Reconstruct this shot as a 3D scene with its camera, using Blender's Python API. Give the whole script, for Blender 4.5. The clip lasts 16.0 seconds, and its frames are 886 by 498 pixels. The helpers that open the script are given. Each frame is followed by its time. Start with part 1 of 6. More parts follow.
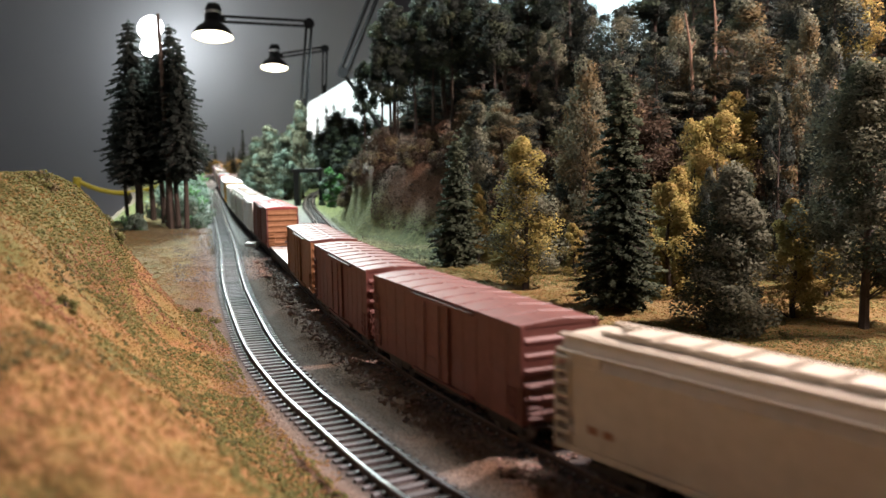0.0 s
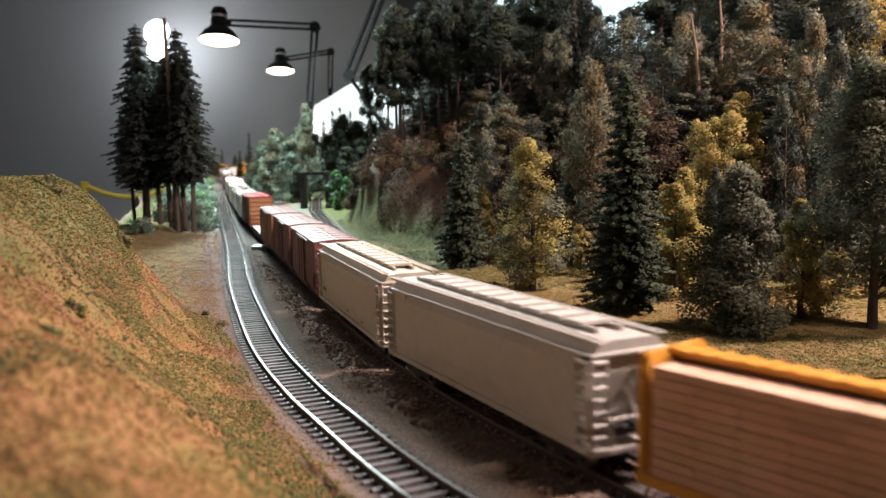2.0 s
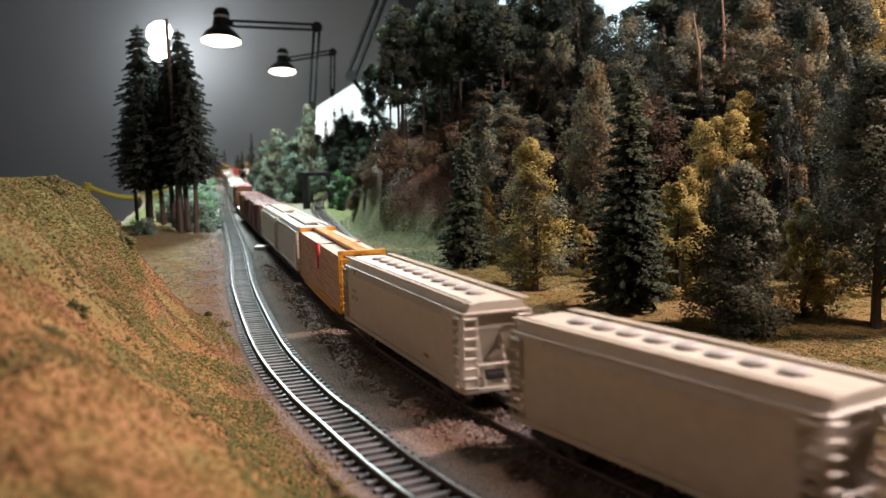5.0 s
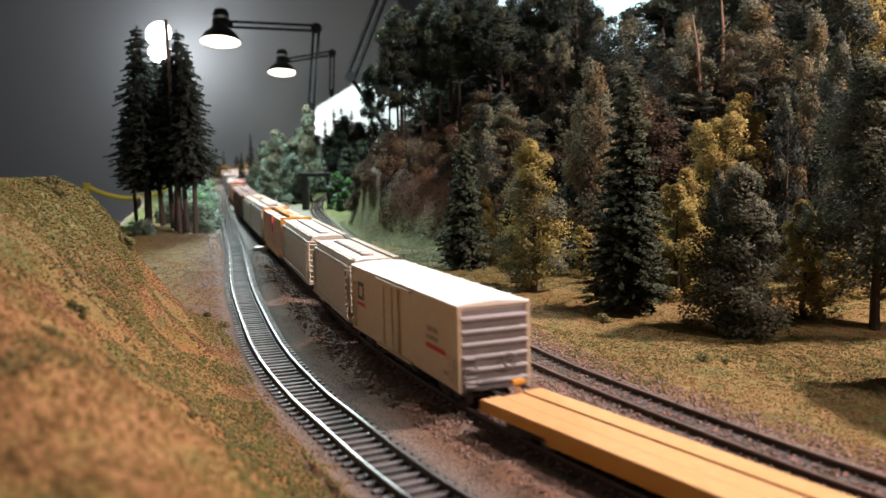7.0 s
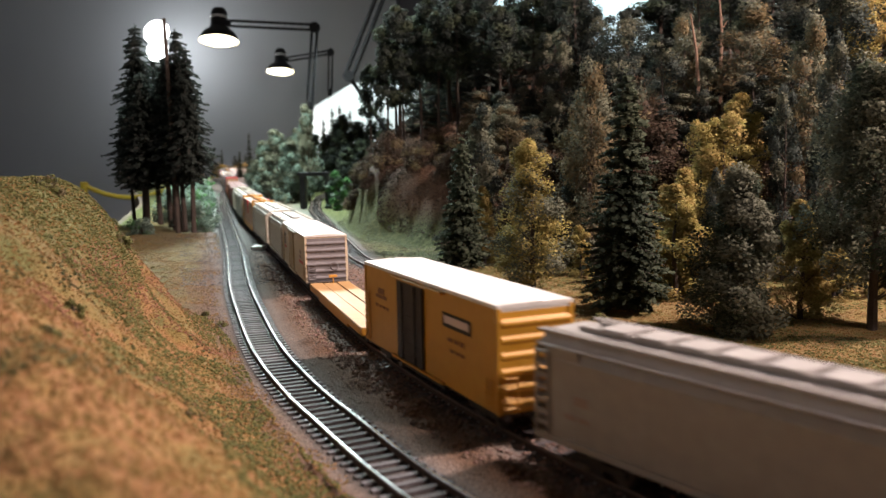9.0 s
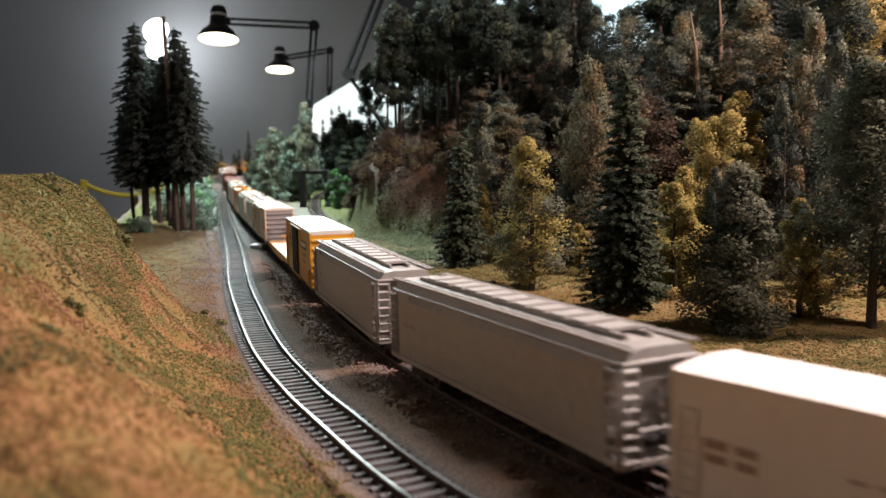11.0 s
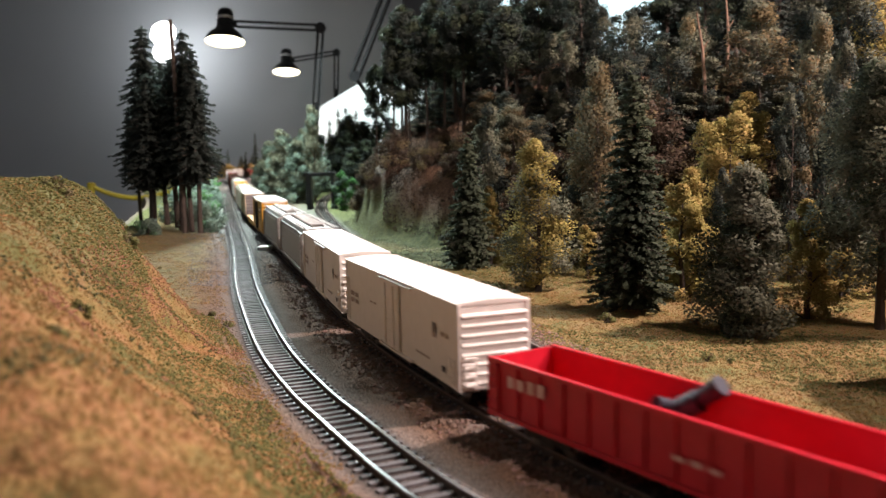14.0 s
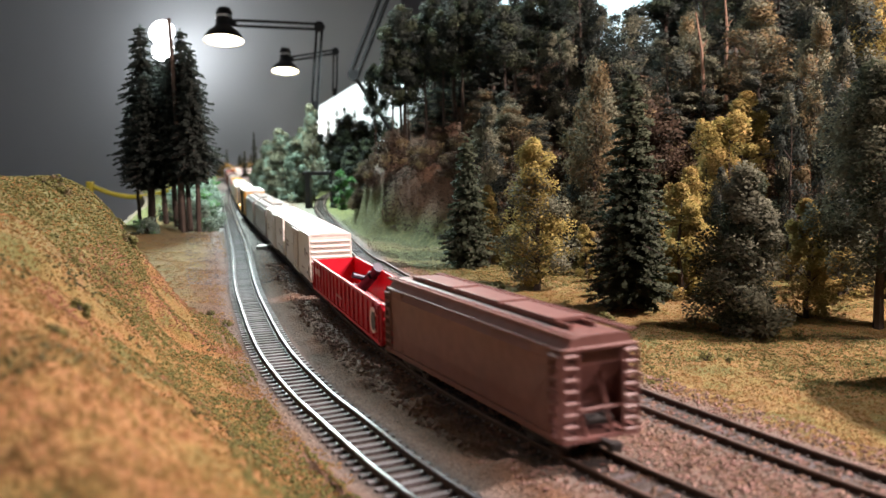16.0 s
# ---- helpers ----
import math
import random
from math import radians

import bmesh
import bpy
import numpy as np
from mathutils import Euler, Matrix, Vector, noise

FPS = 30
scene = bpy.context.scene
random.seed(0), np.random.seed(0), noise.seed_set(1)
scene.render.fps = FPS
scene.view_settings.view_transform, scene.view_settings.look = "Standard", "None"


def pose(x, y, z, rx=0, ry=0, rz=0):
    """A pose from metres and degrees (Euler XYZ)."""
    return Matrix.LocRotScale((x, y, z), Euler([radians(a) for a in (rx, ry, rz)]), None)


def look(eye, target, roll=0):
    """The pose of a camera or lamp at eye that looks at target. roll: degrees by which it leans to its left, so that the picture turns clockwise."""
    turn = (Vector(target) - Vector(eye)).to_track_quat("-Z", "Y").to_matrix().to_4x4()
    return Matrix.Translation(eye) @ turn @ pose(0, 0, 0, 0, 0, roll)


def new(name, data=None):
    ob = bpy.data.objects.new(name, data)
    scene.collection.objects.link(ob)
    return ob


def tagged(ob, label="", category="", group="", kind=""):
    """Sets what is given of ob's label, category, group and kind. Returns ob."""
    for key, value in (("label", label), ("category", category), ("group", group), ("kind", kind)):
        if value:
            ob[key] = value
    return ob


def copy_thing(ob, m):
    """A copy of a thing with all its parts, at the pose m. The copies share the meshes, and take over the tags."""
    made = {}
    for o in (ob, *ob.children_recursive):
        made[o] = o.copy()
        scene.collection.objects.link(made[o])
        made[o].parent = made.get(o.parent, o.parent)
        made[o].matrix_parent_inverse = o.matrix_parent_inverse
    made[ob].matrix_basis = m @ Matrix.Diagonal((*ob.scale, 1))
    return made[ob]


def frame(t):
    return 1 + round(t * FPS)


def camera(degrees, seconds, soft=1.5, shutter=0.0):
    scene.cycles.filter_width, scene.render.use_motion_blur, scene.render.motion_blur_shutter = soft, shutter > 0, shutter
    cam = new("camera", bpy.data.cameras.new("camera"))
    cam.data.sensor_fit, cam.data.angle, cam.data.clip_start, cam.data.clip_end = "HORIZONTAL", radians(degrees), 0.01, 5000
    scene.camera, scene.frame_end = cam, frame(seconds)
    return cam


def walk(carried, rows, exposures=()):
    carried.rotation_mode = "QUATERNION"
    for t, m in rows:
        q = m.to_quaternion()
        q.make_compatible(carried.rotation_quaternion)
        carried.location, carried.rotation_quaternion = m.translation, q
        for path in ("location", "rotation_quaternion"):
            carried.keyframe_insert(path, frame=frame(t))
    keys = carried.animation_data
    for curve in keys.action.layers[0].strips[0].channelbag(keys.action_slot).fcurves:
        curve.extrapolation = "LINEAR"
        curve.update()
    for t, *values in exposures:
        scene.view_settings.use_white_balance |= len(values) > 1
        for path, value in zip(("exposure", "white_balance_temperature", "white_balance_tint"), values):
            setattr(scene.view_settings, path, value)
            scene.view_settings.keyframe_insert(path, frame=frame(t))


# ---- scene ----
cam = camera(54.04, 16.0, soft=1.4, shutter=0.55)
cam.data.dof.use_dof, cam.data.dof.focus_distance, cam.data.dof.aperture_fstop = True, 0.68, 14.0
EYE = (0.0, 0.0, 0.1222)
# seconds, turn to the right, tilt down, roll (degrees)
SWAY = [
    (0, 0.536, 6.519, 0.830), (0.5, 0.477, 6.633, 0.895), (1, 0.345, 6.629, 0.962), (1.5, 0.265, 6.535, 1.045),
    (2, 0.105, 6.372, 1.154), (2.5, 0.007, 6.396, 1.257), (3, 0.032, 6.449, 1.300), (3.5, -0.040, 6.394, 1.356),
    (4, -0.180, 6.377, 1.389), (4.6, -0.13, 6.37, 1.36), (5.3, -0.02, 6.36, 1.28), (6.5, 0.054, 6.332, 1.179), (7, 0.0, 6.291, 1.218),
    (7.5, -0.007, 6.288, 1.230), (8, 0.016, 6.307, 1.190), (8.5, 0.066, 6.330, 1.157), (9, 0.121, 6.331, 1.136),
    (10.2, 0.16, 6.40, 1.11), (11.5, 0.149, 6.450, 1.104), (12, 0.120, 6.451, 1.122), (12.5, 0.003, 6.383, 1.155),
    (13, -0.116, 6.344, 1.201), (13.5, -0.220, 6.334, 1.229), (14, -0.283, 6.322, 1.256), (14.5, -0.286, 6.322, 1.261),
    (15, -0.287, 6.378, 1.269), (15.5, -0.260, 6.405, 1.273), (16, -0.209, 6.383, 1.228)]


def aim(turn, tilt, roll):
    a, b = radians(turn), radians(tilt)
    way = Vector((math.sin(a) * math.cos(b), math.cos(a) * math.cos(b), -math.sin(b)))
    return look(EYE, Vector(EYE) + way, -roll)


walk(cam, [(t, aim(a, b, c)) for t, a, b, c in SWAY], [(0, 0.3), (3.5, 0.15), (7, 0.0), (9, 0.0), (12.5, 0.0), (16, 0.42)])

# ---- world and lights ----
world = bpy.data.worlds.new("room_air")
scene.world = world
world.use_nodes = True
world.node_tree.nodes["Background"].inputs[0].default_value = (0.80, 0.85, 1.0, 1)
world.node_tree.nodes["Background"].inputs[1].default_value = 0.085
WARM, WHITE, COOL = (1.0, 0.80, 0.76), (1.0, 0.96, 0.91), (0.84, 1.0, 0.99)


def spot(name, eye, target, watts, colour, angle, blend=0.5, radius=0.03):
    data = bpy.data.lights.new(name, "SPOT")
    data.energy, data.color, data.spot_size, data.spot_blend, data.shadow_soft_size = watts, colour, radians(angle), blend, radius
    ob = new(name, data)
    ob.matrix_world = look(eye, target)
    return ob


def bulb(name, eye, watts, colour, radius=0.04):
    data = bpy.data.lights.new(name, "POINT")
    data.energy, data.color, data.shadow_soft_size = watts, colour, radius
    ob = new(name, data)
    ob.location = eye
    return ob


LAMP_A, LAMP_B, LAMP_D = Vector((-0.910, 3.70, 0.600)), Vector((-0.944, 5.30, 0.620)), Vector((-1.791, 5.7, 0.866))
spot("key_light", (0.80, 0.55, 0.86), (0.14, 0.60, 0.02), 134, WARM, 124, 0.6, 0.035)
spot("front_light", (0.95, -0.35, 1.0), (0.22, 0.8, 0.10), 64, WARM, 112, 0.6, 0.05)
spot("cool_light", (-0.44, 2.15, 0.92), (-0.42, 1.95, 0.0), 165, COOL, 128, 0.6, 0.12)
spot("lamp_light_a", LAMP_A - Vector((0, 0, 0.02)), LAMP_A - Vector((0, 0, 1)), 30, WHITE, 140, 0.4, 0.05)
spot("lamp_light_b", LAMP_B - Vector((0, 0, 0.02)), LAMP_B - Vector((0, 0, 1)), 60, WARM, 140, 0.4, 0.05)
spot("panel_light", (-0.36, 3.55, 0.56), (-0.42, 4.0, 0.33), 14, COOL, 90, 0.5, 0.03)
# added spot without a known source, only to brighten the backdrop board
spot("backdrop_fill", (0.45, 2.45, 1.0), (0.55, 2.75, 0.55), 45, COOL, 120, 0.5, 0.03)
bulb("wall_light", LAMP_D + Vector((0, 0.28, 0)), 6.5, (0.97, 0.98, 1.0), 0.06)
# added cool fill for the shaded car sides, no known lamp stands here
bulb("room_fill", (-2.3, 0.9, 1.40), 9, (0.80, 0.88, 1.0), 0.10)

# ---- materials ----
def rgb(c):
    return (*c, 1.0)


def surface(name, a, b, scale=300.0, rough=0.7, metal=0.0, bump=0.3, depth=0.0006, fine=4.0, vary="", amount=0.25, spec=0.4, glow=0.0):
    """Two colours mixed by noise at two scales, with relief of that depth in metres."""
    m = bpy.data.materials.new(name)
    m.use_nodes = True
    nt = m.node_tree
    n, link = nt.nodes, nt.links.new
    p = n["Principled BSDF"]
    co = n.new("ShaderNodeTexCoord")
    big = n.new("ShaderNodeTexNoise")
    big.inputs["Scale"].default_value, big.inputs["Detail"].default_value = scale * 0.25, 3
    small = n.new("ShaderNodeTexNoise")
    small.inputs["Scale"].default_value, small.inputs["Detail"].default_value = scale * fine, 2
    link(co.outputs["Object"], big.inputs["Vector"]), link(co.outputs["Object"], small.inputs["Vector"])
    add = n.new("ShaderNodeMath")
    add.operation = "MULTIPLY_ADD"
    add.inputs[1].default_value = 0.5
    half = n.new("ShaderNodeMath")
    half.operation = "MULTIPLY"
    half.inputs[1].default_value = 0.5
    link(small.outputs["Fac"], half.inputs[0])
    link(big.outputs["Fac"], add.inputs[0]), link(half.outputs[0], add.inputs[2])
    ramp = n.new("ShaderNodeMapRange")
    ramp.inputs["From Min"].default_value, ramp.inputs["From Max"].default_value = 0.35, 0.65
    link(add.outputs[0], ramp.inputs["Value"])
    mix = n.new("ShaderNodeMix")
    mix.data_type = "RGBA"
    mix.inputs["A"].default_value, mix.inputs["B"].default_value = rgb(a), rgb(b)
    link(ramp.outputs[0], mix.inputs["Factor"])
    colour = mix.outputs["Result"]
    if vary:
        src = n.new("ShaderNodeObjectInfo" if vary == "object" else "ShaderNodeNewGeometry")
        out = src.outputs["Random"] if vary == "object" else src.outputs["Random Per Island"]
        hue = n.new("ShaderNodeHueSaturation")
        mr = n.new("ShaderNodeMapRange")
        mr.inputs["To Min"].default_value, mr.inputs["To Max"].default_value = 1 - amount, 1 + amount
        link(out, mr.inputs["Value"]), link(mr.outputs[0], hue.inputs["Value"])
        hm = n.new("ShaderNodeMapRange")
        hm.inputs["To Min"].default_value, hm.inputs["To Max"].default_value = 0.5 + amount * 0.08, 0.5 - amount * 0.08
        link(out, hm.inputs["Value"]), link(hm.outputs[0], hue.inputs["Hue"])
        link(colour, hue.inputs["Color"])
        colour = hue.outputs["Color"]
    link(colour, p.inputs["Base Color"])
    rr = n.new("ShaderNodeMapRange")
    rr.inputs["To Min"].default_value, rr.inputs["To Max"].default_value = max(0.05, rough - 0.12), min(1, rough + 0.12)
    link(big.outputs["Fac"], rr.inputs["Value"]), link(rr.outputs[0], p.inputs["Roughness"])
    p.inputs["Metallic"].default_value = metal
    p.inputs["Specular IOR Level"].default_value = spec
    if bump:
        bp = n.new("ShaderNodeBump")
        bp.inputs["Strength"].default_value, bp.inputs["Distance"].default_value = bump, depth
        link(small.outputs["Fac"], bp.inputs["Height"]), link(bp.outputs[0], p.inputs["Normal"])
    if glow:
        p.inputs["Emission Color"].default_value = rgb(a)
        p.inputs["Emission Strength"].default_value = glow
    return m


def leafy(name, a, b, amount=0.18):
    m = surface(name, a, b, 60, 0.85, 0, 0, 0.0005, 8, "island", amount, 0.2)
    nt = m.node_tree
    p, out = nt.nodes["Principled BSDF"], nt.nodes["Material Output"]
    thin, mix = nt.nodes.new("ShaderNodeBsdfTranslucent"), nt.nodes.new("ShaderNodeMixShader")
    nt.links.new(p.inputs["Base Color"].links[0].from_socket, thin.inputs["Color"])
    mix.inputs[0].default_value = 0.38
    nt.links.new(p.outputs[0], mix.inputs[1]), nt.links.new(thin.outputs[0], mix.inputs[2]), nt.links.new(mix.outputs[0], out.inputs[0])
    return m


M = {}
M["rail"] = surface("rail_steel", (0.86, 0.86, 0.87), (0.74, 0.74, 0.75), 120, 0.20, 1.0, 0.05)
M["rail_web"] = surface("rail_rust", (0.034, 0.024, 0.020), (0.070, 0.046, 0.036), 200, 0.7, 0.0, 0.2, spec=0.2)
M["tie"] = surface("tie_plastic_brown", (0.038, 0.031, 0.031), (0.085, 0.074, 0.075), 500, 0.62, 0, 0.5, 0.0005, 3, "object", 0.45, 0.2)
M["rail_worn"] = surface("worn_brown_rail", (0.10, 0.068, 0.055), (0.16, 0.115, 0.095), 160, 0.5, 0.4, 0.1)
M["tie_far"] = surface("tie_plastic_far", (0.032, 0.025, 0.022), (0.059, 0.049, 0.042), 500, 0.55, 0, 0.4, 0.0004, 3, "island", 0.35)
M["spike"] = surface("tie_plate", (0.30, 0.28, 0.27), (0.42, 0.40, 0.39), 400, 0.35, 0.4, 0)
M["wall"] = surface("painted_wall", (0.32, 0.34, 0.36), (0.35, 0.37, 0.385), 4, 0.8, 0, 0.1, 0.001, 40)
# the wall grey again, darkened to hold the recess's shade
M["wall_shaded"] = surface("painted_wall_shaded", (0.20, 0.20, 0.215), (0.23, 0.23, 0.24), 4, 0.8, 0, 0.1, 0.001, 40)
M["floor"] = surface("floor_carpet", (0.09, 0.09, 0.10), (0.12, 0.12, 0.13), 40, 0.9, 0, 0.3, 0.002)
M["ceiling"] = surface("ceiling_paint", (0.76, 0.77, 0.78), (0.82, 0.82, 0.82), 10, 0.9, 0, 0.1)
M["fascia"] = surface("fascia_board", (0.10, 0.075, 0.05), (0.15, 0.11, 0.075), 20, 0.6, 0, 0.2)
M["black"] = surface("black_enamel", (0.005, 0.005, 0.006), (0.012, 0.012, 0.013), 60, 0.5, 0.0, 0.05, spec=0.2)
M["chrome"] = surface("lamp_reflector", (0.75, 0.75, 0.74), (0.66, 0.66, 0.65), 60, 0.3, 1.0, 0)
M["bulb"] = surface("glowing_bulb_warm", (1.0, 0.9, 0.68), (1.0, 0.9, 0.68), 10, 0.5, 0, 0, glow=6)
M["bulb_white"] = surface("glowing_bulb_white", (0.97, 0.99, 1.0), (0.97, 0.99, 1.0), 10, 0.5, 0, 0, glow=9)
M["foam_white"] = surface("white_foam_board", (0.78, 0.80, 0.80), (0.84, 0.85, 0.85), 12, 0.8, 0, 0.1)
M["yellow_rope"] = surface("yellow_plastic", (0.42, 0.33, 0.02), (0.48, 0.38, 0.04), 30, 0.5, 0, 0.1)
M["bark"] = surface("bark", (0.036, 0.026, 0.020), (0.070, 0.050, 0.038), 400, 0.9, 0, 0.6, 0.001)
M["backdrop"] = surface("pale_blue_backdrop", (0.55, 0.68, 0.76), (0.62, 0.74, 0.80), 6, 0.9, 0, 0.05)
M["snag"] = surface("bare_wood", (0.124, 0.068, 0.043), (0.186, 0.116, 0.072), 300, 0.8, 0, 0.4)
# car paints
M["boxbrown"] = surface("boxcar_brown", (0.105, 0.032, 0.026), (0.16, 0.055, 0.042), 60, 0.55, 0, 0.08, 0.0003)
M["boxred"] = surface("boxcar_red", (0.25, 0.03, 0.03), (0.32, 0.05, 0.045), 60, 0.5, 0, 0.08, 0.0003)
M["boxrust"] = surface("boxcar_rust", (0.20, 0.085, 0.035), (0.27, 0.13, 0.06), 60, 0.6, 0, 0.08, 0.0003)
M["cream"] = surface("boxcar_cream", (0.52, 0.41, 0.28), (0.60, 0.49, 0.35), 40, 0.55, 0, 0.06, 0.0003)
M["yellow"] = surface("boxcar_yellow", (0.476, 0.230, 0.021), (0.527, 0.272, 0.034), 40, 0.45, 0, 0.05, 0.0003)
M["orange"] = surface("car_orange", (0.510, 0.230, 0.025), (0.561, 0.272, 0.043), 40, 0.45, 0, 0.05, 0.0003)
M["silver"] = surface("roof_silver", (0.66, 0.64, 0.60), (0.74, 0.72, 0.68), 50, 0.45, 0.15, 0.05, 0.0003)
M["hopper"] = surface("hopper_grey", (0.40, 0.37, 0.33), (0.47, 0.44, 0.40), 40, 0.5, 0, 0.06, 0.0003)
M["hopper_tan"] = surface("hopper_tan", (0.42, 0.37, 0.30), (0.50, 0.45, 0.37), 40, 0.5, 0, 0.06, 0.0003)
M["hopper_dark"] = surface("hopper_shade_grey", (0.30, 0.28, 0.26), (0.36, 0.34, 0.315), 40, 0.5, 0, 0.06, 0.0003)
M["reefer"] = surface("reefer_white", (0.68, 0.63, 0.58), (0.74, 0.69, 0.64), 40, 0.5, 0, 0.06, 0.0003)
M["white"] = surface("car_white", (0.68, 0.68, 0.66), (0.75, 0.75, 0.73), 40, 0.5, 0, 0.06, 0.0003)
M["hopbrown"] = surface("hopper_brown", (0.135, 0.06, 0.052), (0.19, 0.09, 0.08), 50, 0.5, 0, 0.06, 0.0003)
M["gonred"] = surface("gondola_red", (0.45, 0.006, 0.020), (0.53, 0.012, 0.030), 40, 0.4, 0, 0.05, 0.0003)
M["endgrey"] = surface("boxcar_end_grey", (0.165, 0.145, 0.143), (0.218, 0.198, 0.197), 60, 0.5, 0, 0.06, 0.0003)
M["blackdoor"] = surface("boxcar_black_door", (0.012, 0.010, 0.012), (0.022, 0.019, 0.021), 60, 0.6, 0, 0.06, 0.0003)
M["under"] = surface("underframe_black", (0.012, 0.011, 0.011), (0.03, 0.026, 0.024), 200, 0.6, 0, 0.2, 0.0003)
M["wheel"] = surface("wheel_metal", (0.20, 0.18, 0.17), (0.30, 0.27, 0.25), 200, 0.35, 0.9, 0.05)
M["lumber"] = surface("wrapped_lumber", (0.46, 0.27, 0.18), (0.56, 0.36, 0.25), 120, 0.7, 0, 0.1, 0.0003, 4, "object", 0.12)
M["deck"] = surface("wood_deck", (0.46, 0.26, 0.10), (0.54, 0.32, 0.14), 60, 0.6, 0, 0.1, 0.0003, 4, "object", 0.06)
M["red_mark"] = surface("red_paint", (0.52, 0.02, 0.035), (0.58, 0.03, 0.045), 60, 0.5, 0, 0)
M["dark_mark"] = surface("dark_lettering", (0.05, 0.04, 0.045), (0.07, 0.06, 0.06), 60, 0.5, 0, 0)
M["grey_mark"] = surface("faded_lettering", (0.30, 0.22, 0.18), (0.34, 0.26, 0.22), 60, 0.6, 0, 0)
M["rust_spot"] = surface("rust_stain", (0.22, 0.10, 0.05), (0.30, 0.16, 0.09), 300, 0.8, 0, 0)
M["pale_mark"] = surface("white_lettering", (0.70, 0.55, 0.52), (0.76, 0.62, 0.58), 60, 0.6, 0, 0)
M["faint_mark"] = surface("worn_lettering", (0.62, 0.34, 0.33), (0.70, 0.42, 0.40), 60, 0.6, 0, 0)
M["blue_metal"] = surface("blue_grey_metal", (0.02, 0.02, 0.03), (0.06, 0.06, 0.08), 100, 0.45, 0.3, 0)
M["portal"] = surface("portal_timber", (0.012, 0.012, 0.016), (0.03, 0.03, 0.035), 60, 0.7, 0, 0.2)
# foliage
M["fir"] = leafy("fir_needles", (0.029, 0.041, 0.027), (0.078, 0.088, 0.050))
M["grey_leaf"] = leafy("grey_green_foliage", (0.090, 0.092, 0.064), (0.175, 0.175, 0.115))
M["brown_leaf"] = leafy("olive_brown_foliage", (0.104, 0.080, 0.042), (0.185, 0.142, 0.074))
M["gold_leaf"] = leafy("golden_foliage", (0.215, 0.155, 0.048), (0.320, 0.240, 0.085))
M["lime_leaf"] = leafy("yellow_green_foliage", (0.225, 0.182, 0.055), (0.345, 0.285, 0.095))
M["dark_leaf"] = leafy("dark_pine_needles", (0.026, 0.033, 0.028), (0.055, 0.064, 0.052))
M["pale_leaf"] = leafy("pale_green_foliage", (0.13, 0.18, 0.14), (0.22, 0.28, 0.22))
M["green_leaf"] = leafy("bright_green_foliage", (0.06, 0.15, 0.05), (0.11, 0.24, 0.09))
M["turf"] = leafy("turf_grains", (0.185, 0.112, 0.040), (0.325, 0.205, 0.076), 0.3)
M["turf_green"] = leafy("green_turf_clumps", (0.100, 0.104, 0.032), (0.170, 0.165, 0.056), 0.3)
M["moss"] = leafy("dark_moss_turf", (0.060, 0.064, 0.024), (0.105, 0.105, 0.040), 0.3)
# hill turf with the cool lamp's brightness mixed into its colour
M["turf_lit"] = leafy("lit_hill_turf", (0.17, 0.175, 0.125), (0.28, 0.28, 0.20), 0.3)
M["turf_rust"] = leafy("rust_turf_clumps", (0.225, 0.110, 0.066), (0.320, 0.165, 0.100), 0.2)
M["stone_grit"] = surface("grey_ballast", (0.07, 0.07, 0.075), (0.20, 0.20, 0.205), 60, 0.8, 0, 0, 0.0005, 8, "island", 0.5, 0.3)
M["ballast"] = surface("brown_ballast", (0.135, 0.086, 0.066), (0.230, 0.155, 0.122), 60, 0.85, 0, 0, 0.0005, 8, "island", 0.3, 0.2)
# brown brush, darkened in colour to carry the shade under the trees
M["bush_leaf"] = leafy("shaded_brush", (0.042, 0.030, 0.020), (0.085, 0.056, 0.036))
M["grit"] = surface("ballast_grit", (0.099, 0.074, 0.059), (0.198, 0.155, 0.124), 60, 0.9, 0, 0, 0.0005, 8, "island", 0.5, 0.2)


